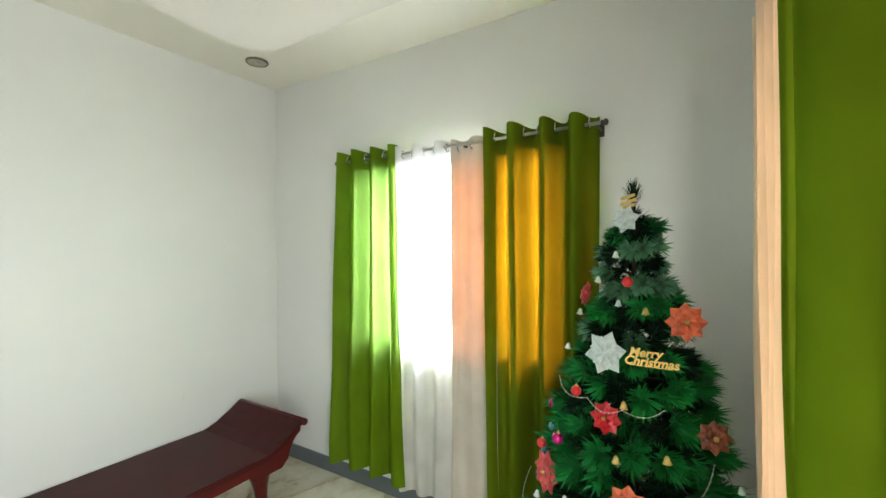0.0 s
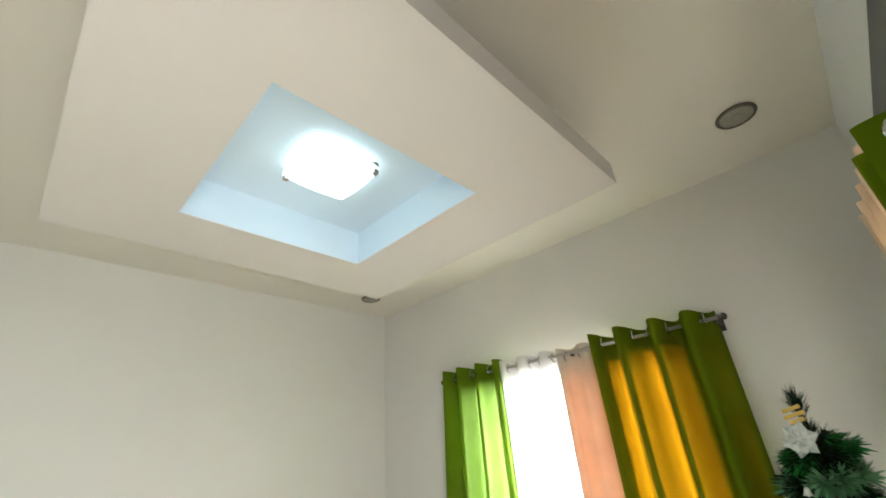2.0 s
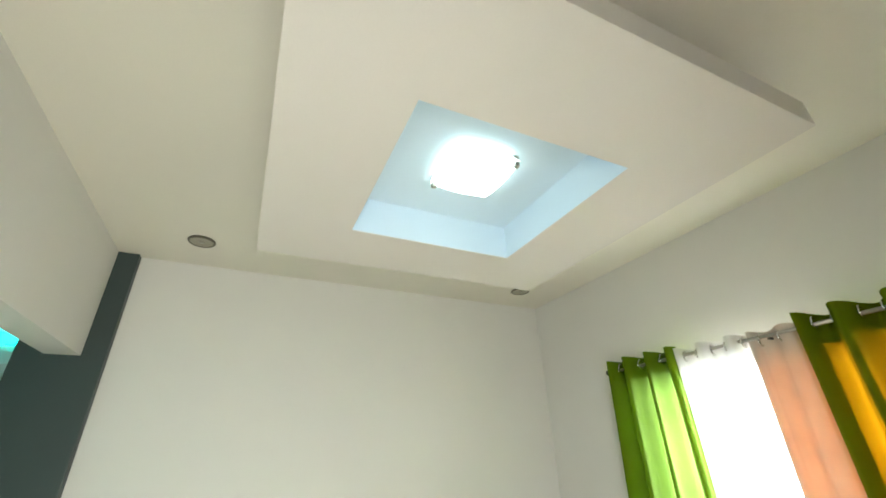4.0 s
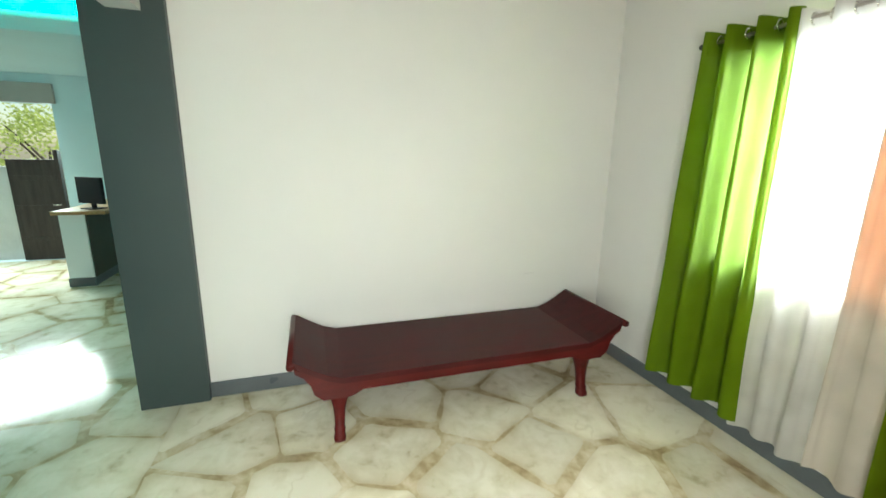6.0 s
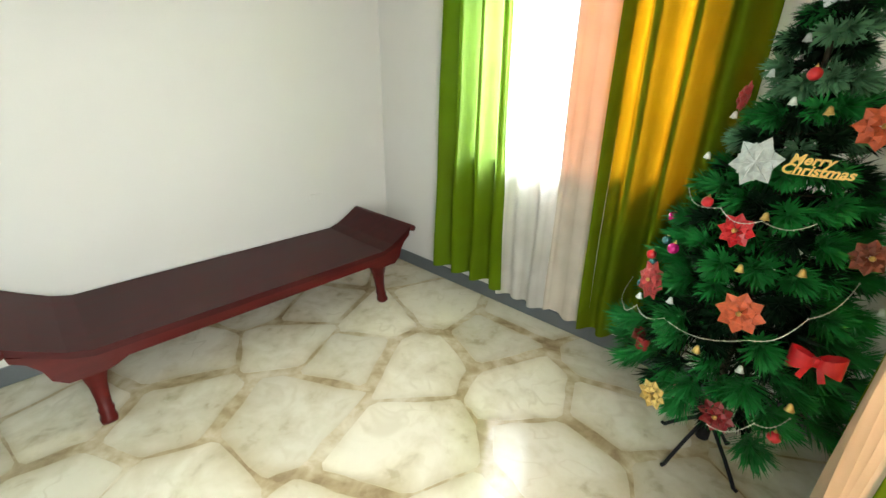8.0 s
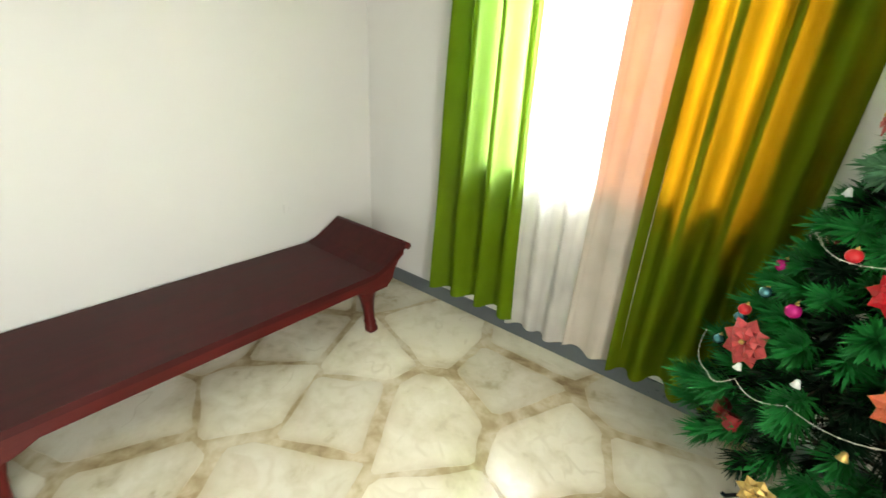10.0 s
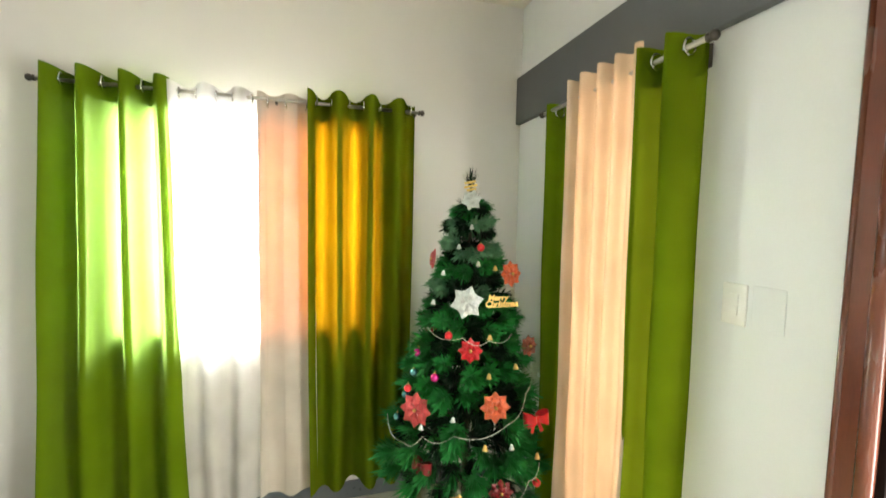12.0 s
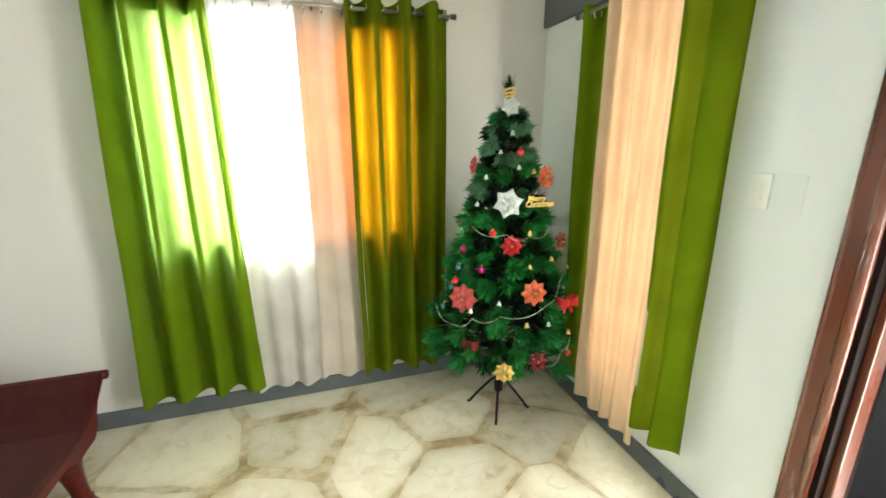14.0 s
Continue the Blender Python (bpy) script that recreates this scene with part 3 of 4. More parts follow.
# ---- ceiling fixtures ----
def downlight(x, y):
    dl = thing("downlight", pose(x, y, H), "round dark-rimmed recessed downlight, switched off, in the ceiling", "downlight", "ceiling downlights")
    bm = bmesh.new()
    lathe(bm, [(0.058, -0.0005), (0.070, -0.0005), (0.072, -0.006), (0.068, -0.011), (0.062, -0.012), (0.058, -0.006)], 28)
    part("trim_ring", bm, BRONZE, dl, "dark bronze ring", True)
    bm = bmesh.new()
    lathe(bm, [(0.004, -0.0066), (0.026, -0.0070), (0.044, -0.0085), (0.055, -0.0105), (0.0585, -0.0085), (0.0585, -0.0062), (0.004, -0.0062)], 24)
    part("reflector", bm, material("downlight_reflector", (0.36, 0.33, 0.27), 0.35, metal=0.5, vary=0.1, bump=0.02), dl, "dull grey reflector", True)
    bm = bmesh.new()
    lathe(bm, [(0.003, -0.015), (0.011, -0.014), (0.016, -0.010), (0.016, -0.0071), (0.003, -0.0071)], 14)
    part("bulb", bm, STEEL, dl, "small dull bulb", True)
    return dl


for x, y in ((0.335, -0.385), (0.365, -2.545), (2.80, -0.405), (2.80, -2.545)):
    downlight(x, y)

LX, LY, LZ = 1.652, -1.512, RT
lamp = thing("ceiling_lamp", pose(LX, LY, LZ), "lit square frosted-glass ceiling lamp with metal clips", "ceiling lamp")
bm = bmesh.new()
box(bm, -0.12, 0.12, -0.12, 0.12, -0.022, -0.0005, 0.004)
part("base_plate", bm, PLASTIC, lamp)
bm = bmesh.new()
n, half = 14, 0.143
grid = [[None] * (n + 1) for _ in range(n + 1)]
for i in range(n + 1):
    for j in range(n + 1):
        u, v = 2 * i / n - 1, 2 * j / n - 1
        su, sv = u * (1 - 0.10 * v * v), v * (1 - 0.10 * u * u)
        edge = max(abs(u), abs(v))
        grid[i][j] = bm.verts.new((su * half, sv * half, -0.060 + 0.032 * edge ** 4))
for i in range(n):
    for j in range(n):
        bm.faces.new((grid[i][j], grid[i + 1][j], grid[i + 1][j + 1], grid[i][j + 1]))
r = bmesh.ops.extrude_face_region(bm, geom=list(bm.faces))
bmesh.ops.translate(bm, vec=(0, 0, 0.005), verts=[g for g in r["geom"] if isinstance(g, bmesh.types.BMVert)])
part("glass_shade", bm, LAMP_GLASS, lamp, "glowing frosted white glass", True)
for sx, sy in ((1, 1), (-1, -1)):
    bm = bmesh.new()
    box(bm, sx * 0.118 - 0.010, sx * 0.118 + 0.010, sy * 0.118 - 0.010, sy * 0.118 + 0.010, -0.050, -0.0005, 0.003)
    part("clip", bm, STEEL, lamp, "small metal clip")


# ---- switches and outlet ----
def plate(name, m, label, category, w, h, rockers, mat, deep=0.007):
    t = thing(name, m, label, category)
    bm = bmesh.new()
    box(bm, -w / 2, w / 2, -deep, -0.0005, -h / 2, h / 2, deep * 0.5)
    p = part("cover_plate", bm, mat, t)
    for i in range(rockers):
        z = (i - (rockers - 1) / 2) * 0.034
        bm = bmesh.new()
        box(bm, -0.013, 0.013, -deep - 0.003, -deep - 0.0002, z - 0.013, z + 0.013, 0.0012)
        part("rocker", bm, mat, p)
    return t


plate("light_switch", pose(XE, -1.398, 1.360, 0, 0, -90), "white plastic light switch plate on the wall", "switch", 0.072, 0.118, 2, PLASTIC)
plate("light_switch", pose(XE, -1.490, 1.362, 0, 0, -90), "plain white plastic plate beside the light switch", "switch", 0.085, 0.118, 0, WALL_E, 0.0035)
plate("wall_outlet", pose(0.0, -0.655, 0.635, 0, 0, 90), "small white wall outlet above the bench", "outlet", 0.095, 0.058, 1, WALL)


# ---- curtains ----
def wave(s, folds, seed):
    """Fold depth at s (0 to 1) for so many folds, a little uneven."""
    rng = random.Random(seed)
    ph = [rng.uniform(-0.5, 0.5) for _ in range(4)]
    t = 2 * math.pi * folds * (s + 0.012 * math.sin(9 * s + ph[0]))
    q = math.sin(t + 1.57)
    q = math.copysign(abs(q) ** 0.75, q)
    return q * (1 + 0.15 * math.sin(5 * s + ph[1]))


def curtain_mesh(a0, a1, b0, b1, z_top, z_bot, folds, depth, seed, nu=90, nv=36, crest=0.006, back=0.0, s0=0.0, s1=1.0):
    """Hanging cloth, a0..a1 wide at the top and b0..b1 at the hem; x runs along the rod, y is depth towards the room (negative)."""
    rng = random.Random(seed + 7)
    k1, k2, k3 = (rng.uniform(0, 6.28) for _ in range(3))
    bm = bmesh.new()
    rows = []
    for j in range(nv + 1):
        v = j / nv
        row = []
        for i in range(nu + 1):
            s = s0 + (s1 - s0) * i / nu
            w = wave(s + 0.012 * v * math.sin(6 * s + k1), folds, seed)
            amp = depth * (1 - 0.25 * v + 0.18 * v * math.sin(7 * s + k2))
            x = (a0 + (a1 - a0) * s) * (1 - v) + (b0 + (b1 - b0) * s) * v + 0.006 * v * math.sin(11 * s + 5 * v + k3)
            y = -w * amp + 0.006 * v * math.sin(4 * v * 3 + 8 * s) + back
            z = z_top + (z_bot - z_top) * v + (crest * w * (1 - v) if j == 0 else 0) + (0.010 * math.sin(9 * s + k2) * v ** 6)
            row.append(bm.verts.new((x, y, z)))
        rows.append(row)
    for j in range(nv):
        for i in range(nu):
            bm.faces.new((rows[j][i], rows[j][i + 1], rows[j + 1][i + 1], rows[j + 1][i]))
    return bm


def curtain(place, a0, a1, b0, b1, z_top, z_bot, folds, depth, seed, mat, label, group, rings=True, ring_z=None):
    cur = thing("curtain", place, label, "curtain", group)
    part("drape", curtain_mesh(a0, a1, b0, b1, z_top, z_bot, folds, depth, seed), mat, cur, "", True)
    if rings and depth > 0.030:
        # stiff doubled header behind the drape's top
        top = curtain_mesh(a0 + 0.004, a1 - 0.004, a0 + 0.004, a1 - 0.004, z_top - 0.012, z_top - 0.115, folds, depth * 0.97, seed, 90, 4, 0.0, 0.004)
        part("header_band", top, mat, cur, "", True)
        # doubled cloth added inside each forward fold to block the backlight there
        for k in range(int(folds) + 1):
            c0, c1 = (k - 0.09) / folds, (k + 0.09) / folds
            if c1 > 0.02 and c0 < 0.98 and depth > 0.035:
                fold = curtain_mesh(a0, a1, b0, b1, z_top - 0.014, z_bot + 0.03, folds, depth * 0.97, seed, 10, 30, 0.0, 0.006, max(c0, 0.004), min(c1, 0.996))
                part("pleat_light_stop", fold, mat, cur, "", True)
    zr = ring_z or z_top - 0.042
    count = int(folds * 2) if rings else 0
    for i in range(count):
        s = (i + 0.5) / count
        x = a0 + (a1 - a0) * s
        bm = bmesh.new()
        pts = [(x + 0.004 * (1 if i % 2 else -1) * math.cos(q), 0.024 * math.cos(q), zr + 0.024 * math.sin(q)) for q in [2 * math.pi * k / 16 for k in range(17)]]
        tube(bm, pts, 0.0042, 6)
        part("grommet", bm, CHROME, cur, "silver metal grommet", True)
    return cur


NR = pose(0, -0.105, 0)             # frame of the north rod: x along the wall
curtain(NR, 0.846, 1.292, 0.738, 1.320, 2.190, 0.168, 3.2, 0.072, 3, GREEN, "floor-length moss-green grommet curtain, backlit by the window", "curtains on the north rod")
curtain(NR, 1.285, 1.665, 1.290, 1.650, 2.176, 0.140, 2.6, 0.032, 5, SHEER, "sheer white grommet curtain glowing with daylight", "curtains on the north rod")
curtain(NR @ pose(0, 0.012, 0), 1.650, 1.915, 1.640, 1.915, 2.172, 0.140, 1.8, 0.015, 8, PEACH, "sheer peach grommet curtain beside the white one", "curtains on the north rod")
curtain(NR @ pose(0, -0.006, 0), 1.880, 2.425, 1.880, 2.405, 2.188, 0.145, 3.6, 0.066, 11, GREEN_ORANGE_GLOW, "floor-length moss-green grommet curtain, its orange backlight set in the cloth colour", "curtains on the north rod")


def rod(place, a0, a1, z, brackets, label):
    r = thing("curtain_rod", place, label, "curtain rod")
    bm = bmesh.new()
    tube(bm, [(a0, 0, z), (a1, 0, z)], 0.0085, 12)
    part("pole", bm, STEEL, r, "", True)
    for a, sg in ((a0, -1), (a1, 1)):
        bm = bmesh.new()
        lathe(bm, [(0.004, 0), (0.013, 0.002), (0.013, 0.007), (0.008, 0.010), (0.014, 0.016), (0.016, 0.023), (0.012, 0.030), (0.003, 0.034)], 14, pose(a, 0, z, 0, 90 * sg, 0))
        part("finial", bm, IRON, r, "round metal finial", True)
    for a in brackets:
        bm = bmesh.new()
        box(bm, a - 0.006, a + 0.006, 0.0, 0.100, z - 0.018, z - 0.008, 0.002)
        box(bm, a - 0.014, a + 0.014, 0.097, 0.1045, z - 0.04, z + 0.03, 0.002)
        part("bracket", bm, IRON, r)
    return r


rod(NR, 0.795, 2.435, 2.142, (0.81, 1.735, 2.42), "thin dark metal curtain rod above the window")

ER = pose(2.965, 0, 0, 0, 0, -90)   # frame of the east rod: its x runs towards -y
curtain(ER @ pose(0, 0.020, 0), 0.535, 0.775, 0.555, 0.79, 2.118, 0.190, 1.3, 0.036, 21, GREEN_E, "moss-green grommet curtain beside the tree", "curtains on the east rod")
curtain(ER @ pose(0, -0.020, 0), 0.742, 1.150, 0.760, 1.150, 2.160, 0.190, 4.2, 0.022, 23, PEACH_E, "peach pleated curtain between green ones", "curtains on the east rod", rings=False)
curtain(ER @ pose(0, 0.004, 0), 1.142, 1.326, 1.142, 1.345, 2.135, 0.285, 1.6, 0.052, 27, GREEN_E, "moss-green grommet curtain near the switch", "curtains on the east rod")
rod(ER, 0.49, 1.356, 2.092, (0.505, 1.27), "metal curtain rod under the grey beam")


# ---- the bench ----
bench = thing("daybed_bench", pose(0.02, -2.375, 0), "long dark mahogany bench with flared raised ends against the wall", "bench")
BL, BW, SEAT = 2.07, 0.665, 0.385
pts = [(0.0, 0.495), (0.012, 0.508), (0.030, 0.505), (0.10, 0.460), (0.19, 0.410), (0.27, SEAT)]
top_line = pts + [(BL - p[0], p[1]) for p in pts[::-1]]
low_line = [(y, z - 0.032) for y, z in top_line]
bm = bmesh.new()
prism(bm, top_line + low_line[::-1], 'x', 0.0, BW)
part("seat", bm, MAHOGANY_TOP, bench, "dark reddish-brown worn seat top", False)
# scrolled rails at the two ends
for y, sg in ((0.004, 1), (BL - 0.004, -1)):
    bm = bmesh.new()
    tube(bm, [(-0.004, y + 0.008 * sg, 0.488), (BW + 0.012, y + 0.008 * sg, 0.488)], 0.021, 12)
    part("end_rail", bm, MAHOGANY, bench, "", True)


def apron_outline():
    top = [(0.025, 0.460), (0.10, 0.424), (0.19, 0.375), (0.27, 0.351)]
    top = top + [(BL - y, z) for y, z in top[::-1]]
    low = [(0.03, 0.432), (0.07, 0.405), (0.105, 0.355), (0.12, 0.300), (0.165, 0.262), (0.30, 0.262), (0.335, 0.275), (0.375, 0.296)]
    low = low + [(BL - y, z) for y, z in low[::-1]]
    return top + low[::-1]


for x0 in (BW - 0.045, 0.012):
    bm = bmesh.new()
    prism(bm, apron_outline(), 'x', x0, x0 + 0.030)
    part("apron", bm, MAHOGANY, bench)
for y0 in (0.20, BL - 0.23):
    part("cross_rail", boxes((0.042, BW - 0.045, y0, y0 + 0.03, 0.29, 0.351, 0.003)), MAHOGANY, bench)
part("stretcher", boxes((0.30, 0.36, 0.23, BL - 0.23, 0.315, 0.351, 0.003)), MAHOGANY, bench)


def bench_leg(x, y, sx, sy):
    """A turned-out leg: square block, tapering shank, ankle and pad."""
    bm = bmesh.new()
    prof = [(0.290, 0.058, 0.0), (0.262, 0.056, 0.0), (0.235, 0.045, 0.004), (0.19, 0.034, 0.008), (0.13, 0.028, 0.012), (0.075, 0.026, 0.016), (0.060, 0.031, 0.018), (0.045, 0.027, 0.020), (0.018, 0.033, 0.024), (0.0, 0.031, 0.024)]
    rings = []
    for z, r, o in prof:
        c = (x + sx * o, y + sy * o)
        ring = []
        for k in range(12):
            a = 2 * math.pi * (k + 0.5) / 12
            q = (abs(math.cos(a)) ** 4 + abs(math.sin(a)) ** 4) ** -0.25
            ring.append(bm.verts.new((c[0] + r * q * math.cos(a), c[1] + r * q * math.sin(a), z)))
        rings.append(ring)
    for r0, r1 in zip(rings, rings[1:]):
        for k in range(12):
            bm.faces.new((r0[k], r1[k], r1[(k + 1) % 12], r0[(k + 1) % 12]))
    bm.faces.new(rings[0])
    bm.faces.new(rings[-1][::-1])
    part("leg", bm, MAHOGANY, bench, "", True)


for x, sx in ((0.078, -1), (BW - 0.078, 1)):
    for y, sy in ((0.247, -1), (BL - 0.279, 1)):
        bench_leg(x, y, sx * 1.6, sy * 0.3)

# ---- the tree ----
TX, TY = 2.610, -0.470
tree = thing("christmas_tree", pose(TX, TY, 0), "green artificial pine tree with frosted tips on a metal stand", "christmas tree")
bm = bmesh.new()
tube(bm, [(0, 0, 0.10), (0, 0, 0.9), (0, 0, 1.80)], [0.016, 0.013, 0.005], 10)
part("trunk", bm, TRUNK, tree, "", True)
for a in (-118, -28, 62, 152):
    c, s = math.cos(radians(a)), math.sin(radians(a))
    bm = bmesh.new()
    tube(bm, [(0.012 * c, 0.012 * s, 0.19), (0.04 * c, 0.04 * s, 0.17), (0.10 * c, 0.10 * s, 0.10), (0.150 * c, 0.150 * s, 0.035), (0.168 * c, 0.168 * s, 0.008), (0.182 * c, 0.182 * s, 0.008)], 0.0075, 8)
    part("stand_leg", bm, BLACK, tree, "curved black metal leg", True)
bm = bmesh.new()
lathe(bm, [(0.017, 0.10), (0.024, 0.105), (0.024, 0.21), (0.017, 0.215)], 14)
part("stand_collar", bm, BLACK, tree, "", True)


# the larger ornaments, set into the branches
STAR, SIGN, PINK, ORNG, BOW = (2.542, -0.640, 1.231), (2.675, -0.690, 1.245), (2.335, -0.605, 0.766), (2.626, -0.775, 0.822), (2.813, -0.775, 0.752)
MID, HIGH, DULL, GOLDP = (2.550, -0.675, 1.032), (2.768, -0.580, 1.342), (2.838, -0.640, 1.022), (2.467, -0.813, 0.450)
LOWRED, WBOW = (2.650, -0.800, 0.470), (2.430, -0.400, 1.096)
SET_IN = (STAR, SIGN, PINK, ORNG, BOW, MID, HIGH, DULL, GOLDP, LOWRED, WBOW)


def tree_radius(z):
    return 0.035 + 0.43 * max(0.0, (1.80 - z) / 1.50) ** 0.92 if z > 0.26 else 0.47


def needles(verts, faces, a, b, count, length, rng, width):
    """Needles round a twig from a to b."""
    ax = (b - a).normalized()
    side = ax.cross(Vector((0.1, 0.2, 1))).normalized()
    up = side.cross(ax)
    for i in range(count):
        t = (i + rng.random()) / count
        ang = rng.random() * 6.283
        out = side * math.cos(ang) + up * math.sin(ang)
        d = (ax * rng.uniform(0.45, 1.0) + out * rng.uniform(0.5, 1.0)).normalized()
        p = a + (b - a) * t
        w = d.cross(ax).normalized() * width
        ln = length * rng.uniform(0.7, 1.15)
        k = len(verts)
        verts += [tuple(p - w), tuple(p + w), tuple(p + d * ln + w * 0.3)]
        faces.append((k, k + 1, k + 2))


def needle_part(name, verts, faces, mat, parent, label=""):
    me = bpy.data.meshes.new(name)
    me.from_pydata(verts, [], faces)
    me.materials.append(mat)
    ob = new(name, me)
    ob.parent = parent
    if label:
        ob["label"] = label
    return ob


def tuft(verts, faces, p, d, count, length, spread, rng, width):
    """A brush of needles fanning out from p along d."""
    side = d.cross(Vector((0.13, 0.21, 1))).normalized()
    up = side.cross(d)
    for i in range(count):
        ang, q = rng.random() * 6.283, rng.random() ** 0.6
        out = side * math.cos(ang) + up * math.sin(ang)
        v = (d * (1 - 0.35 * q) + out * spread * q + Vector((0, 0, -0.10))).normalized()
        o = p - d * rng.uniform(0, length * 0.55)
        w = v.cross(out + d * 0.3).normalized() * width
        ln = length * rng.uniform(0.75, 1.12) * (1.05 - 0.25 * q)
        k = len(verts)
        verts += [tuple(o - w), tuple(o + w), tuple(o + v * ln * 0.7 + w * 0.9), tuple(o + v * ln), tuple(o + v * ln * 0.7 - w * 0.9)]
        faces.append((k, k + 1, k + 2, k + 3, k + 4))


rng = random.Random(5)
tiers = 14
for k in range(tiers):
    f = k / (tiers - 1)
    z = 0.43 + 1.21 * f ** 0.96
    R = tree_radius(z)
    count = max(5, int(10 - 5 * f))
    inner, mid_v, tip_v = ([], []), ([], []), ([], [])
    limb = bmesh.new()
    for i in range(count):
        a = 6.283 * (i + 0.5 * (k % 2) + rng.uniform(-0.22, 0.22)) / count
        ro = R * rng.uniform(0.80, 1.02) - 0.03
        for ox, oy, oz in SET_IN:
            turn = (a - math.atan2(oy - TY, ox - TX) + math.pi) % (2 * math.pi) - math.pi
            if abs(oz - z) < 0.075 and abs(turn) * R < 0.10:
                ro = min(ro, math.hypot(ox - TX, oy - TY) - 0.075)
        ro = max(ro, 0.05)
        c, s = math.cos(a), math.sin(a)
        p0 = Vector((0, 0, z + 0.02))
        p1 = Vector((ro * c, ro * s, z + rng.uniform(-0.035, 0.035)))
        mid = p0.lerp(p1, 0.55) + Vector((0, 0, 0.012))
        tube(limb, [p0, mid, p1], [0.004, 0.0035, 0.002], 5)
        d = (p1 - mid).normalized()
        ln = 0.052 + 0.050 * min(1, R / 0.4)
        needles(*inner, p0.lerp(p1, 0.10), mid, 36, 0.055, rng, 0.0020)
        tuft(*mid_v, mid.lerp(p1, 0.35), d, 60, ln * 0.95, 0.95, rng, 0.0030)
        tuft(*tip_v, p1, (d + Vector((0, 0, 0.12))).normalized(), 170, ln * 1.0, 1.15, rng, 0.0034)
        for sg in (-1, 1):
            e = (d * 0.75 + Vector((-s, c, 0)) * sg * 0.75 + Vector((0, 0, rng.uniform(-0.1, 0.35)))).normalized()
            q0 = p0.lerp(p1, 0.50)
            q1 = q0 + e * (0.03 + 0.24 * R)
            tube(limb, [q0, q1], [0.002, 0.0012], 4)
            tuft(*(tip_v if rng.random() < 0.5 else mid_v), q1, e, 105, ln * 0.95, 1.15, rng, 0.0034)
    tier = part("branch_tier", limb, TRUNK, tree)
    # inner and middle brushes carry the crown's shade in their colour
    needle_part("inner_foliage", *inner, NEEDLE_SHADE, tier)
    needle_part("foliage", *mid_v, NEEDLE_SHADE, tier)
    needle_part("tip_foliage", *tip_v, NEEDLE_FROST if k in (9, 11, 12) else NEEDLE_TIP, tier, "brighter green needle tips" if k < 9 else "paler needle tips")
tip = ([], [])
for z, n, ln in ((1.60, 70, 0.07), (1.68, 70, 0.07), (1.76, 80, 0.075)):
    tuft(*tip, Vector((0, 0, z)), Vector((0.02, 0.01, 1)).normalized(), n, ln, 0.62, rng, 0.0018)
needle_part("tip", *tip, NEEDLE_SHADE, tree)


# ---- ornaments ----
def on_tree(angle, z, out=0.0):
    """A place on the tree's outside: angle in degrees from +x; the ornament's own -y faces outwards."""
    r = tree_radius(z) + out
    return pose(TX + r * math.cos(radians(angle)), TY + r * math.sin(radians(angle)), z, -8, 0, angle + 90)


def at_tree(x, y, z):
    """A place among the branches, turned half outwards and half to the room."""
    return pose(x, y, z, -8, 0, 0.5 * math.degrees(math.atan2(y - TY, x - TX)) - 55 + 90)


def petal(bm, ang, r0, r1, width, tilt, y):
    """One pointed petal in the x-z plane, lifted towards the viewer."""
    c, s = math.cos(ang), math.sin(ang)
    def P(r, w, d):
        return bm.verts.new((r * c - w * s, y - d, r * s + w * c))
    a, b1, b2, m, t = P(r0, 0, 0), P(r0 + 0.62 * (r1 - r0), width, tilt * 0.4), P(r0 + 0.62 * (r1 - r0), -width, tilt * 0.4), P(r0 + 0.5 * (r1 - r0), 0, tilt), P(r1, 0, tilt * 0.6)
    for q in ((a, b1, m), (a, m, b2), (b1, t, m), (m, t, b2)):
        bm.faces.new(q)


def poinsettia(m, size, mat, label):
    t = thing("poinsettia_ornament", m, label, "ornament", "flowers on the tree")
    for ring, n, rr, y in ((0, 8, 1.0, 0.0), (1, 6, 0.66, -0.010)):
        bm = bmesh.new()
        for i in range(n):
            petal(bm, 6.283 * (i + 0.5 * ring) / n, 0.004, size * rr, size * 0.31, 0.014, y)
        r = bmesh.ops.extrude_face_region(bm, geom=list(bm.faces))
        bmesh.ops.translate(bm, vec=(0, 0.002, 0), verts=[g for g in r["geom"] if isinstance(g, bmesh.types.BMVert)])
        part("petals", bm, mat, t)
    bm = bmesh.new()
    lathe(bm, [(0.002, 0.010), (0.005, 0.0085), (0.0075, 0.004), (0.007, 0.0), (0.004, -0.002)], 12, pose(0, -0.016, 0, 90, 0, 0))
    part("centre", bm, GOLD, t, "gold bead centre", True)
    return t


def snowflake(m, size, label):
    t = thing("snowflake_ornament", m, label, "ornament")
    for i in range(12):
        bm = bmesh.new()
        a = 6.283 * i / 12 + 0.26
        long = i % 2 == 0
        petal(bm, a, 0.0, size * (1.0 if long else 0.74), size * (0.30 if long else 0.27), 0.008, 0 if long else -0.004)
        r = bmesh.ops.extrude_face_region(bm, geom=list(bm.faces))
        bmesh.ops.translate(bm, vec=(0, 0.003, 0), verts=[g for g in r["geom"] if isinstance(g, bmesh.types.BMVert)])
        if long:
            tube(bm, [(0.01 * math.cos(a), -0.012, 0.01 * math.sin(a)), (size * 0.9 * math.cos(a), -0.009, size * 0.9 * math.sin(a))], 0.0020, 6)
        part("blade", bm, SILVER, t)
    return t


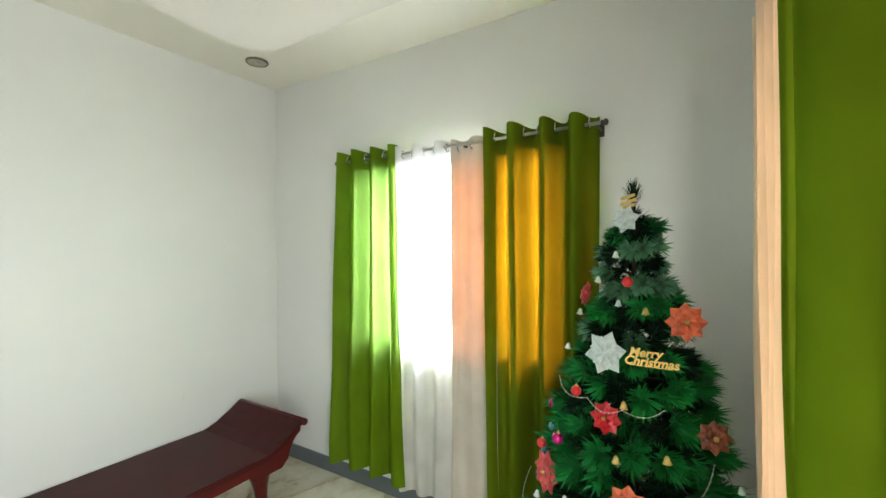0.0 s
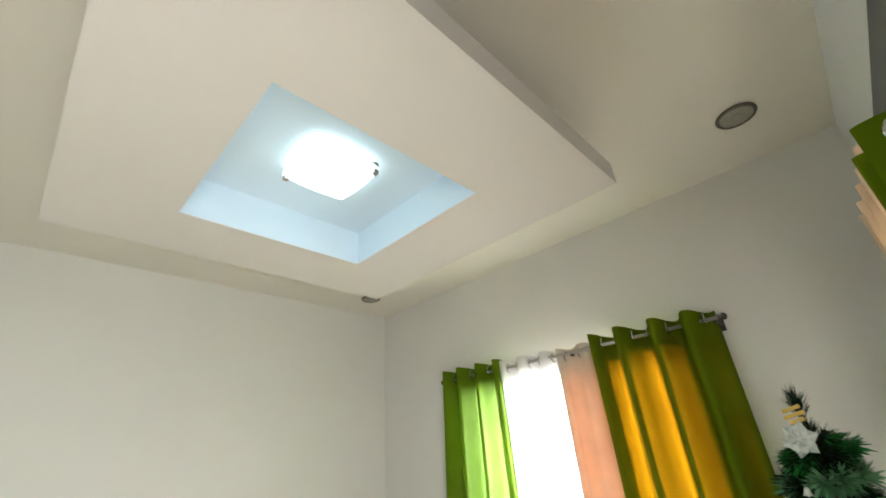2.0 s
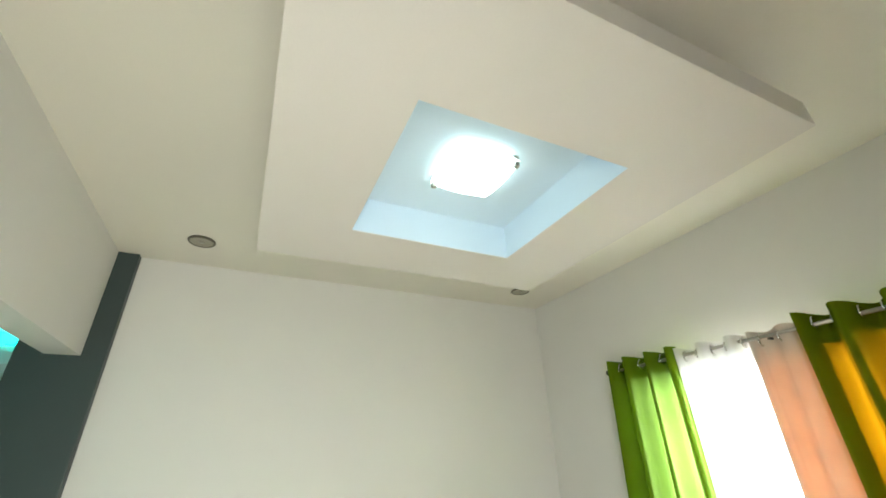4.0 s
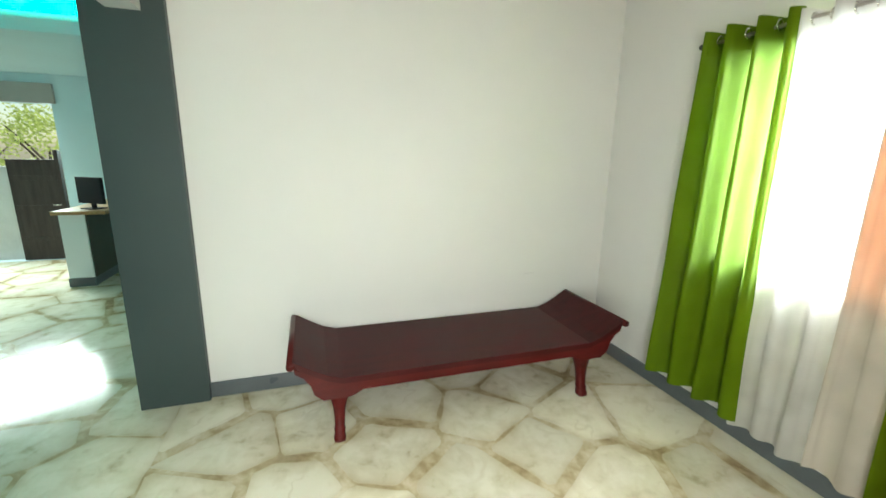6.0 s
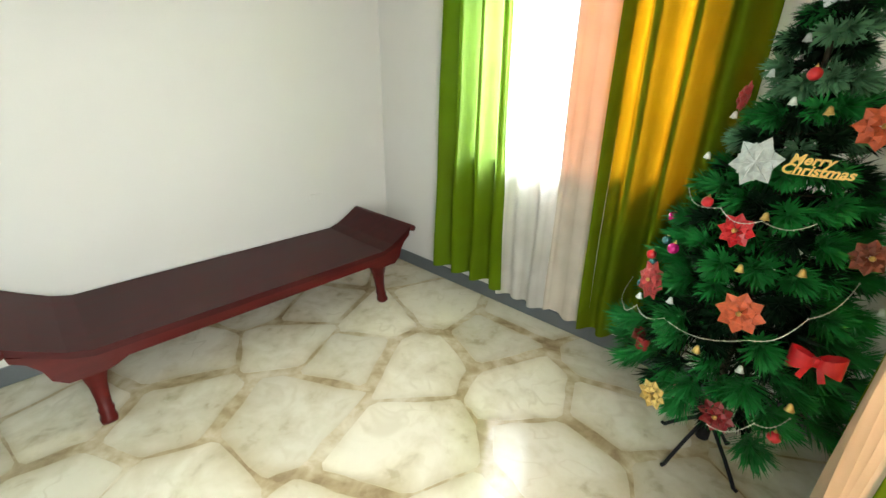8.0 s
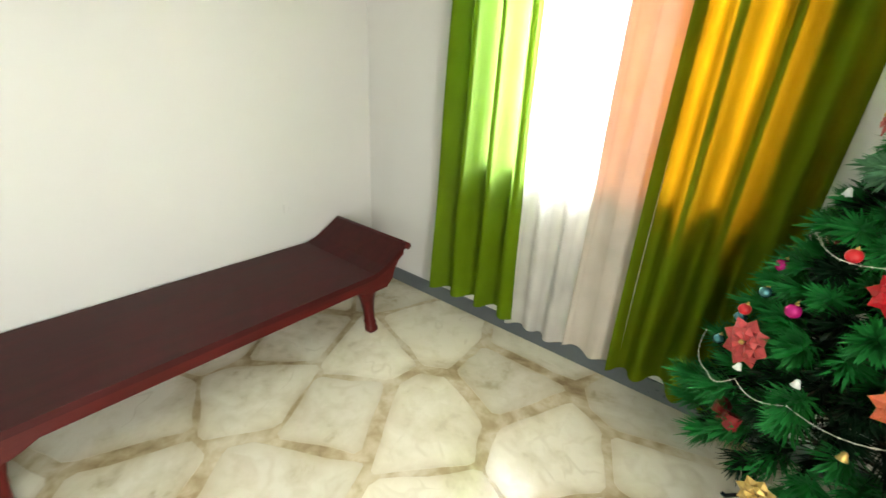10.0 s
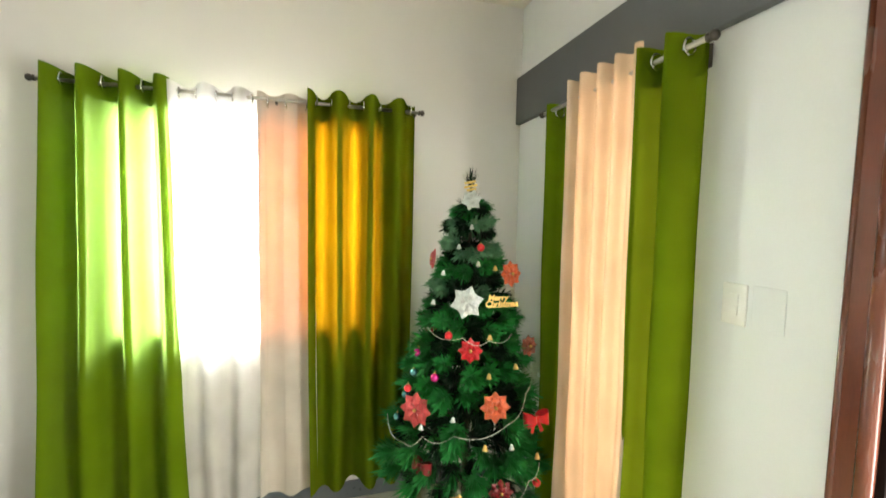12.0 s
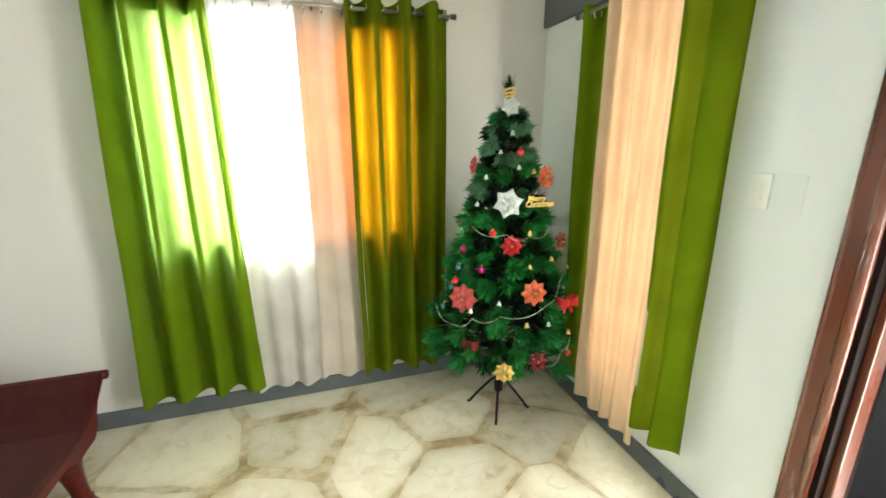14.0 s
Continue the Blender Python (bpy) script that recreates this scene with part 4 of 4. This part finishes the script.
def bow(m, size, mat, label):
    t = thing("bow_ornament", m, label, "ornament", "bows on the tree")
    for sg in (-1, 1):
        bm = bmesh.new()
        n = 12
        for w0, w1 in ((-0.5, 0.5),):
            ring = []
            for i in range(n + 1):
                a = math.pi * 2 * i / n
                x = sg * size * (0.5 - 0.5 * math.cos(a)) * 1.0
                y = -0.45 * size * math.sin(a) - 0.004
                h = size * (0.18 + 0.34 * (0.5 - 0.5 * math.cos(a)))
                ring.append((bm.verts.new((x, y, -h)), bm.verts.new((x, y, h))))
            for p, q in zip(ring, ring[1:]):
                bm.faces.new((p[0], q[0], q[1], p[1]))
        part("loop", bm, mat, t, "", True)
        bm = bmesh.new()
        vs = [bm.verts.new(p) for p in ((0, -0.002, 0), (sg * size * 0.30, -0.006, -size * 1.0), (sg * size * 0.55, -0.008, -size * 0.85), (sg * size * 0.22, -0.004, 0))]
        bm.faces.new(vs)
        r = bmesh.ops.extrude_face_region(bm, geom=list(bm.faces))
        bmesh.ops.translate(bm, vec=(0, 0.002, 0), verts=[g for g in r["geom"] if isinstance(g, bmesh.types.BMVert)])
        part("tail", bm, mat, t)
    bm = bmesh.new()
    box(bm, -size * 0.16, size * 0.16, -size * 0.30, 0.0, -size * 0.22, size * 0.22, size * 0.08)
    part("knot", bm, mat, t, "", True)
    return t


def bauble(m, r, mat, label):
    t = thing("bauble", m, label, "bauble", "small balls on the tree")
    bm = bmesh.new()
    lathe(bm, [(r * math.sin(0.12 + 2.9 * i / 10), -r * math.cos(0.12 + 2.9 * i / 10)) for i in range(11)], 14)
    part("ball", bm, mat, t, "", True)
    bm = bmesh.new()
    lathe(bm, [(r * 0.28, r * 0.94), (r * 0.28, r * 1.18), (r * 0.10, r * 1.22), (r * 0.08, r * 1.5)], 8)
    part("cap", bm, GOLD, t)
    return t


def bell(m, r, mat, label):
    t = thing("bell_ornament", m, label, "bell", "small bells on the tree")
    bm = bmesh.new()
    lathe(bm, [(r * 1.02, -r * 1.0), (r * 0.86, -r * 0.78), (r * 0.66, -r * 0.25), (r * 0.56, r * 0.25), (r * 0.36, r * 0.62), (r * 0.08, r * 0.78)], 14)
    part("cup", bm, mat, t, "", True)
    bm = bmesh.new()
    bmesh.ops.create_icosphere(bm, subdivisions=1, radius=r * 0.28, matrix=pose(0, 0, -r * 1.05))
    part("clapper", bm, mat, t, "", True)
    return t


snowflake(at_tree(*STAR), 0.074, "large silver glitter snowflake on the tree")
snowflake(at_tree(2.592, -0.530, 1.672), 0.050, "small silver snowflake near the tree's tip")
poinsettia(at_tree(*PINK), 0.076, PINKRED, "pinkish-red glitter poinsettia on the tree")
poinsettia(at_tree(*ORNG), 0.065, ORANGE, "orange-red glitter poinsettia on the tree")
poinsettia(at_tree(*HIGH), 0.062, ORANGE, "orange-red glitter poinsettia high on the tree")
poinsettia(at_tree(*DULL), 0.050, DULLRED, "dull orange poinsettia low among the branches")
poinsettia(at_tree(*GOLDP), 0.052, GOLD, "gold glitter poinsettia low on the tree")
poinsettia(on_tree(173, 1.400, 0.0), 0.050, PINKRED, "small pink glitter poinsettia near the top")
bow(at_tree(*BOW), 0.060, RED, "bright red satin bow on the tree")
poinsettia(at_tree(*MID), 0.054, RED, "red satin poinsettia in the middle of the tree")
bow(at_tree(*WBOW), 0.055, DARKRED, "dark red satin bow on the tree")
poinsettia(at_tree(*LOWRED), 0.055, DARKRED, "dark red satin poinsettia low on the tree")
bow(on_tree(-145, 0.540, -0.09), 0.050, DARKRED, "dark red satin bow low on the tree")
for a, z in ((-160, 1.005), (-136, 0.930)):
    bauble(on_tree(a, z, 0.005), 0.019, MAGENTA, "small shiny magenta ball on the tree")
for a, z in ((-91, 1.465), (-162, 0.850), (-128, 1.10), (-64, 0.515)):
    bauble(on_tree(a, z, 0.005), 0.017, RED, "small shiny red ball on the tree")
for a, z in ((-167, 0.905), (-176, 0.690), (-166, 0.985), (-171, 0.80)):
    bauble(on_tree(a, z, -0.02), 0.018, TEAL, "small dark teal ball on the tree")
for a, z in ((-144, 1.355), (-107, 1.555), (-118, 0.797), (-27, 0.880), (-126, 1.470), (-139, 0.745), (-98, 1.40), (-81, 0.690), (-150, 1.23)):
    bell(on_tree(a, z, 0.022), 0.0115, SILVER, "small silver bell on the tree")
for a, z in ((-93, 0.958), (-74, 1.380), (-68, 0.978), (-98, 0.700), (-90, 1.106), (-62, 0.62)):
    bell(on_tree(a, z, 0.022), 0.0125, GOLD, "small gold bell on the tree")


def lettered(name, m, lines, size, label):
    """A flat cut-out sign of gold words on a thin bar."""
    t = thing(name, m, label, "sign ornament")
    for i, (word, dx) in enumerate(lines):
        cu = bpy.data.curves.new("word", 'FONT')
        cu.body, cu.size, cu.extrude, cu.align_x, cu.shear, cu.offset = word, size, 0.0018, 'CENTER', 0.25, 0.0010
        tmp = bpy.data.objects.new("word", cu)
        me = bpy.data.meshes.new_from_object(tmp)
        bpy.data.objects.remove(tmp)
        me.materials.append(YELLOWGOLD)
        ob = new("word", me)
        ob.parent = t
        ob.matrix_local = pose(dx, 0, -i * size * 0.72, 90, 0, 0)
    bm = bmesh.new()
    box(bm, -0.055, 0.060, -0.001, 0.003, -size * 0.80, -size * 0.74, 0.0006)
    part("bar", bm, YELLOWGOLD, t)
    return t


lettered("gold_sign", at_tree(*SIGN), (("Merry", -0.012), ("Christmas", 0.004)), 0.036, "gold cut-out Merry Christmas sign on the tree")
top_sign = thing("gold_topper", at_tree(2.596, -0.500, 1.742), "small yellow-gold striped topper near the tree's tip", "sign ornament")
for i, (w, z) in enumerate(((0.026, 0.012), (0.030, -0.006), (0.022, -0.022))):
    bm = bmesh.new()
    box(bm, -w, w, -0.003, 0.003, z - 0.0055, z + 0.0055, 0.002)
    bmesh.ops.transform(bm, matrix=pose(0, 0, 0, 0, -12, 0), verts=bm.verts)
    part("bar", bm, YELLOWGOLD, top_sign)


def garland(stops, label):
    """A string of small silver beads hung from branch to branch."""
    t = thing("bead_garland", pose(TX, TY, 0), label, "garland", "garlands on the tree")
    pts = []
    for (a0, z0), (a1, z1) in zip(stops, stops[1:]):
        for i in range(9):
            f = i / 9
            a, z = a0 + (a1 - a0) * f, z0 + (z1 - z0) * f - 0.022 * math.sin(math.pi * f)
            r = tree_radius(z) + 0.022
            pts.append((r * math.cos(radians(a)), r * math.sin(radians(a)), z))
    bm = bmesh.new()
    tube(bm, pts, 0.0011, 5)
    part("string", bm, GARLAND, t)
    bm = bmesh.new()
    bmesh.ops.create_icosphere(bm, subdivisions=1, radius=0.0028)
    first = part("bead", bm, GARLAND, t, "", True)
    first.location = pts[0]
    for p in pts[1:]:
        bead = new("bead", first.data)
        bead.parent = t
        bead.location = p
    return t


garland([(-178, 0.70), (-150, 0.66), (-137, 0.71), (-117, 0.735), (-81, 0.772), (-62, 0.86), (-40, 0.98)], "string of silver beads draped round the tree")
garland([(-150, 1.12), (-114, 1.10), (-91, 1.09), (-64, 1.112)], "string of silver beads across the upper branches")
garland([(-86, 0.50), (-72, 0.55), (-60, 0.60)], "string of silver beads across the lowest branches")

# ---- the hall's things ----
counter = thing("counter", pose(-2.87, -4.76, 0), "white half-height counter with a wooden top in the hall", "counter")
part("half_wall", boxes((-1.30, 0.0, -0.12, 0.12, 0.10, 0.83, 0.004)), WALL_E, counter)
part("plinth", boxes((-1.30, 0.008, -0.128, 0.128, 0.0, 0.10, 0.003)), BASE, counter, "slate-grey plinth")
part("side_panel", boxes((-1.29, -0.012, 0.121, 0.135, 0.105, 0.825, 0.002)), material("olive_panel", (0.055, 0.052, 0.035), 0.5, vary=0.2), counter, "dark olive side panel")
part("worktop", boxes((-1.36, 0.06, -0.16, 0.34, 0.832, 0.872, 0.006)), TOPWOOD, counter, "brown wooden top")
monitor = thing("monitor", pose(-3.05, -4.62, 0.872, 0, 0, 55), "black flat monitor standing on the counter", "monitor")
part("screen", boxes((-0.20, 0.20, -0.018, 0.018, 0.06, 0.36, 0.006)), BLACK, monitor)
part("neck", boxes((-0.025, 0.025, 0.0, 0.03, 0.008, 0.10, 0.003)), BLACK, monitor)
part("foot", boxes((-0.10, 0.10, -0.07, 0.09, 0.0, 0.010, 0.003)), BLACK, monitor)

gate = thing("hall_gate", pose(HX - 0.06, HO1, 0), "dark brown solid gate leaf in the hall opening", "gate", kind="")
part("leaf", boxes((-0.02, 0.02, -0.64, -0.09, 0.004, 1.40, 0.006)), GATEWOOD, gate)
part("edge_post", boxes((-0.03, 0.06, -0.09, -0.04, 0.0, 1.53, 0.006)), GATEWOOD, gate)
for z in (0.30, 0.75, 1.15):
    part("rail", boxes((0.021, 0.034, -0.62, -0.10, z - 0.03, z + 0.03, 0.004)), GATEWOOD, gate)
bm = bmesh.new()
tube(bm, [(0.03, -0.10, 0.78), (0.07, -0.10, 0.78), (0.07, -0.18, 0.78)], 0.009, 8)
part("handle", bm, STEEL, gate, "small metal handle", True)
side = tagged(part("low_wall", boxes((HX - 0.40, HX - 0.16, -8.0, HO1 - 0.66, -0.3, 1.30, 0.01)), material("low_wall_paint", (0.66, 0.67, 0.66), 0.7, vary=0.1)), "grey plastered low wall outside the hall", "wall", kind="structure")
for y in (-6.55, -7.08):
    tagged(part("porch_post", boxes((HX - 0.12, HX - 0.04, y - 0.04, y + 0.04, 0.0, HOZ, 0.004)), PLASTIC), "white upright post in the hall opening", "post")

# ---- floor stones ----
def clip(poly, p, n):
    """Keeps the side of the line through p that lies against n."""
    out = []
    for a, b in zip(poly, poly[1:] + poly[:1]):
        da, db = (a - p).dot(n), (b - p).dot(n)
        if da <= 0:
            out.append(a)
        if (da < 0 < db) or (db < 0 < da):
            out.append(a + (b - a) * (da / (da - db)))
    return out


def stone_floor(x0, x1, y0, y1, gap, seed, fixed=()):
    rng = random.Random(seed)
    seeds = [Vector(p) for p in fixed]
    tries = 0
    while tries < 2600:
        tries += 1
        p = Vector((rng.uniform(x0, x1), rng.uniform(y0, y1)))
        near = min(((p - q).length for q in seeds), default=9)
        if near > (gap * rng.choice((0.62, 0.85, 1.05)) if tries < 1300 else gap * 0.80):
            seeds.append(p)
    for c in seeds[:290]:
        poly = [Vector(v) for v in ((x0, y0), (x1, y0), (x1, y1), (x0, y1))]
        for q in seeds:
            if q is not c and (q - c).length < gap * 4:
                n = (q - c).normalized()
                # the filling between two stones is narrow here and a hand's breadth there
                wide = 0.5 + 0.5 * math.sin(37.0 * (c.x + q.x) + 53.0 * (c.y + q.y))
                lean = 0.35 * math.sin(29.0 * (c.x + q.x) - 41.0 * (c.y + q.y))
                m = Vector((-n.y, n.x)) * lean
                poly = clip(poly, (c + q) / 2 - n * (0.007 + 0.026 * wide ** 1.5), (n + m * 0.5).normalized())
                if len(poly) < 3:
                    break
        if len(poly) < 3:
            continue
        # clipped corners, then a slightly ragged rim
        poly = [v for a, b in zip(poly, poly[1:] + poly[:1]) for v in (a.lerp(b, 0.07), a.lerp(b, 0.30), a.lerp(b, 0.50), a.lerp(b, 0.70), a.lerp(b, 0.93))]
        mid = sum(poly, Vector((0, 0))) / len(poly)
        rim = []
        for v in poly:
            w = 0.020 * noise.noise(Vector((v.x * 6, v.y * 6, seed))) + 0.008 * noise.noise(Vector((v.x * 23, v.y * 23, seed)))
            rim.append(v + (v - mid).normalized() * min(w, 0.004))
        k = len(rim)
        verts, val = [], []
        for f, z, a in ((1.0, -0.0008, 1.0), (0.995, 0.0, 0.9), (0.94, 0.0, 0.66), (0.82, 0.0, 0.34), (0.50, 0.0, 0.0)):
            for v in rim:
                w = mid + (v - mid) * f - c
                verts.append((w.x, w.y, z))
                val.append(a)
        faces = [(r * k + i, r * k + (i + 1) % k, (r + 1) * k + (i + 1) % k, (r + 1) * k + i) for r in range(4) for i in range(k)]
        faces.append(tuple(4 * k + i for i in range(k)))
        me = bpy.data.meshes.new("flagstone")
        me.from_pydata(verts, [], faces)
        at = me.attributes.new("rim", 'FLOAT', 'POINT')
        at.data.foreach_set("value", val)
        me.materials.append(STONE)
        ob = new("flagstone", me)
        ob.parent = slab
        ob.location = (c.x, c.y, 0)


stone_floor(0.002, XE - 0.002, -3.05, -0.002, 0.60, 11, ((1.01, -1.12), (0.94, -2.41), (1.17, -1.53), (1.26, -2.11), (1.37, -0.87), (1.70, -1.28), (0.78, -1.95),
                                                        (0.55, -2.65), (0.97, -2.80), (0.66, -1.25), (1.51, -0.40), (1.85, -0.62)))
stone_floor(HX, OX1, -7.2, -3.05, 0.60, 17)
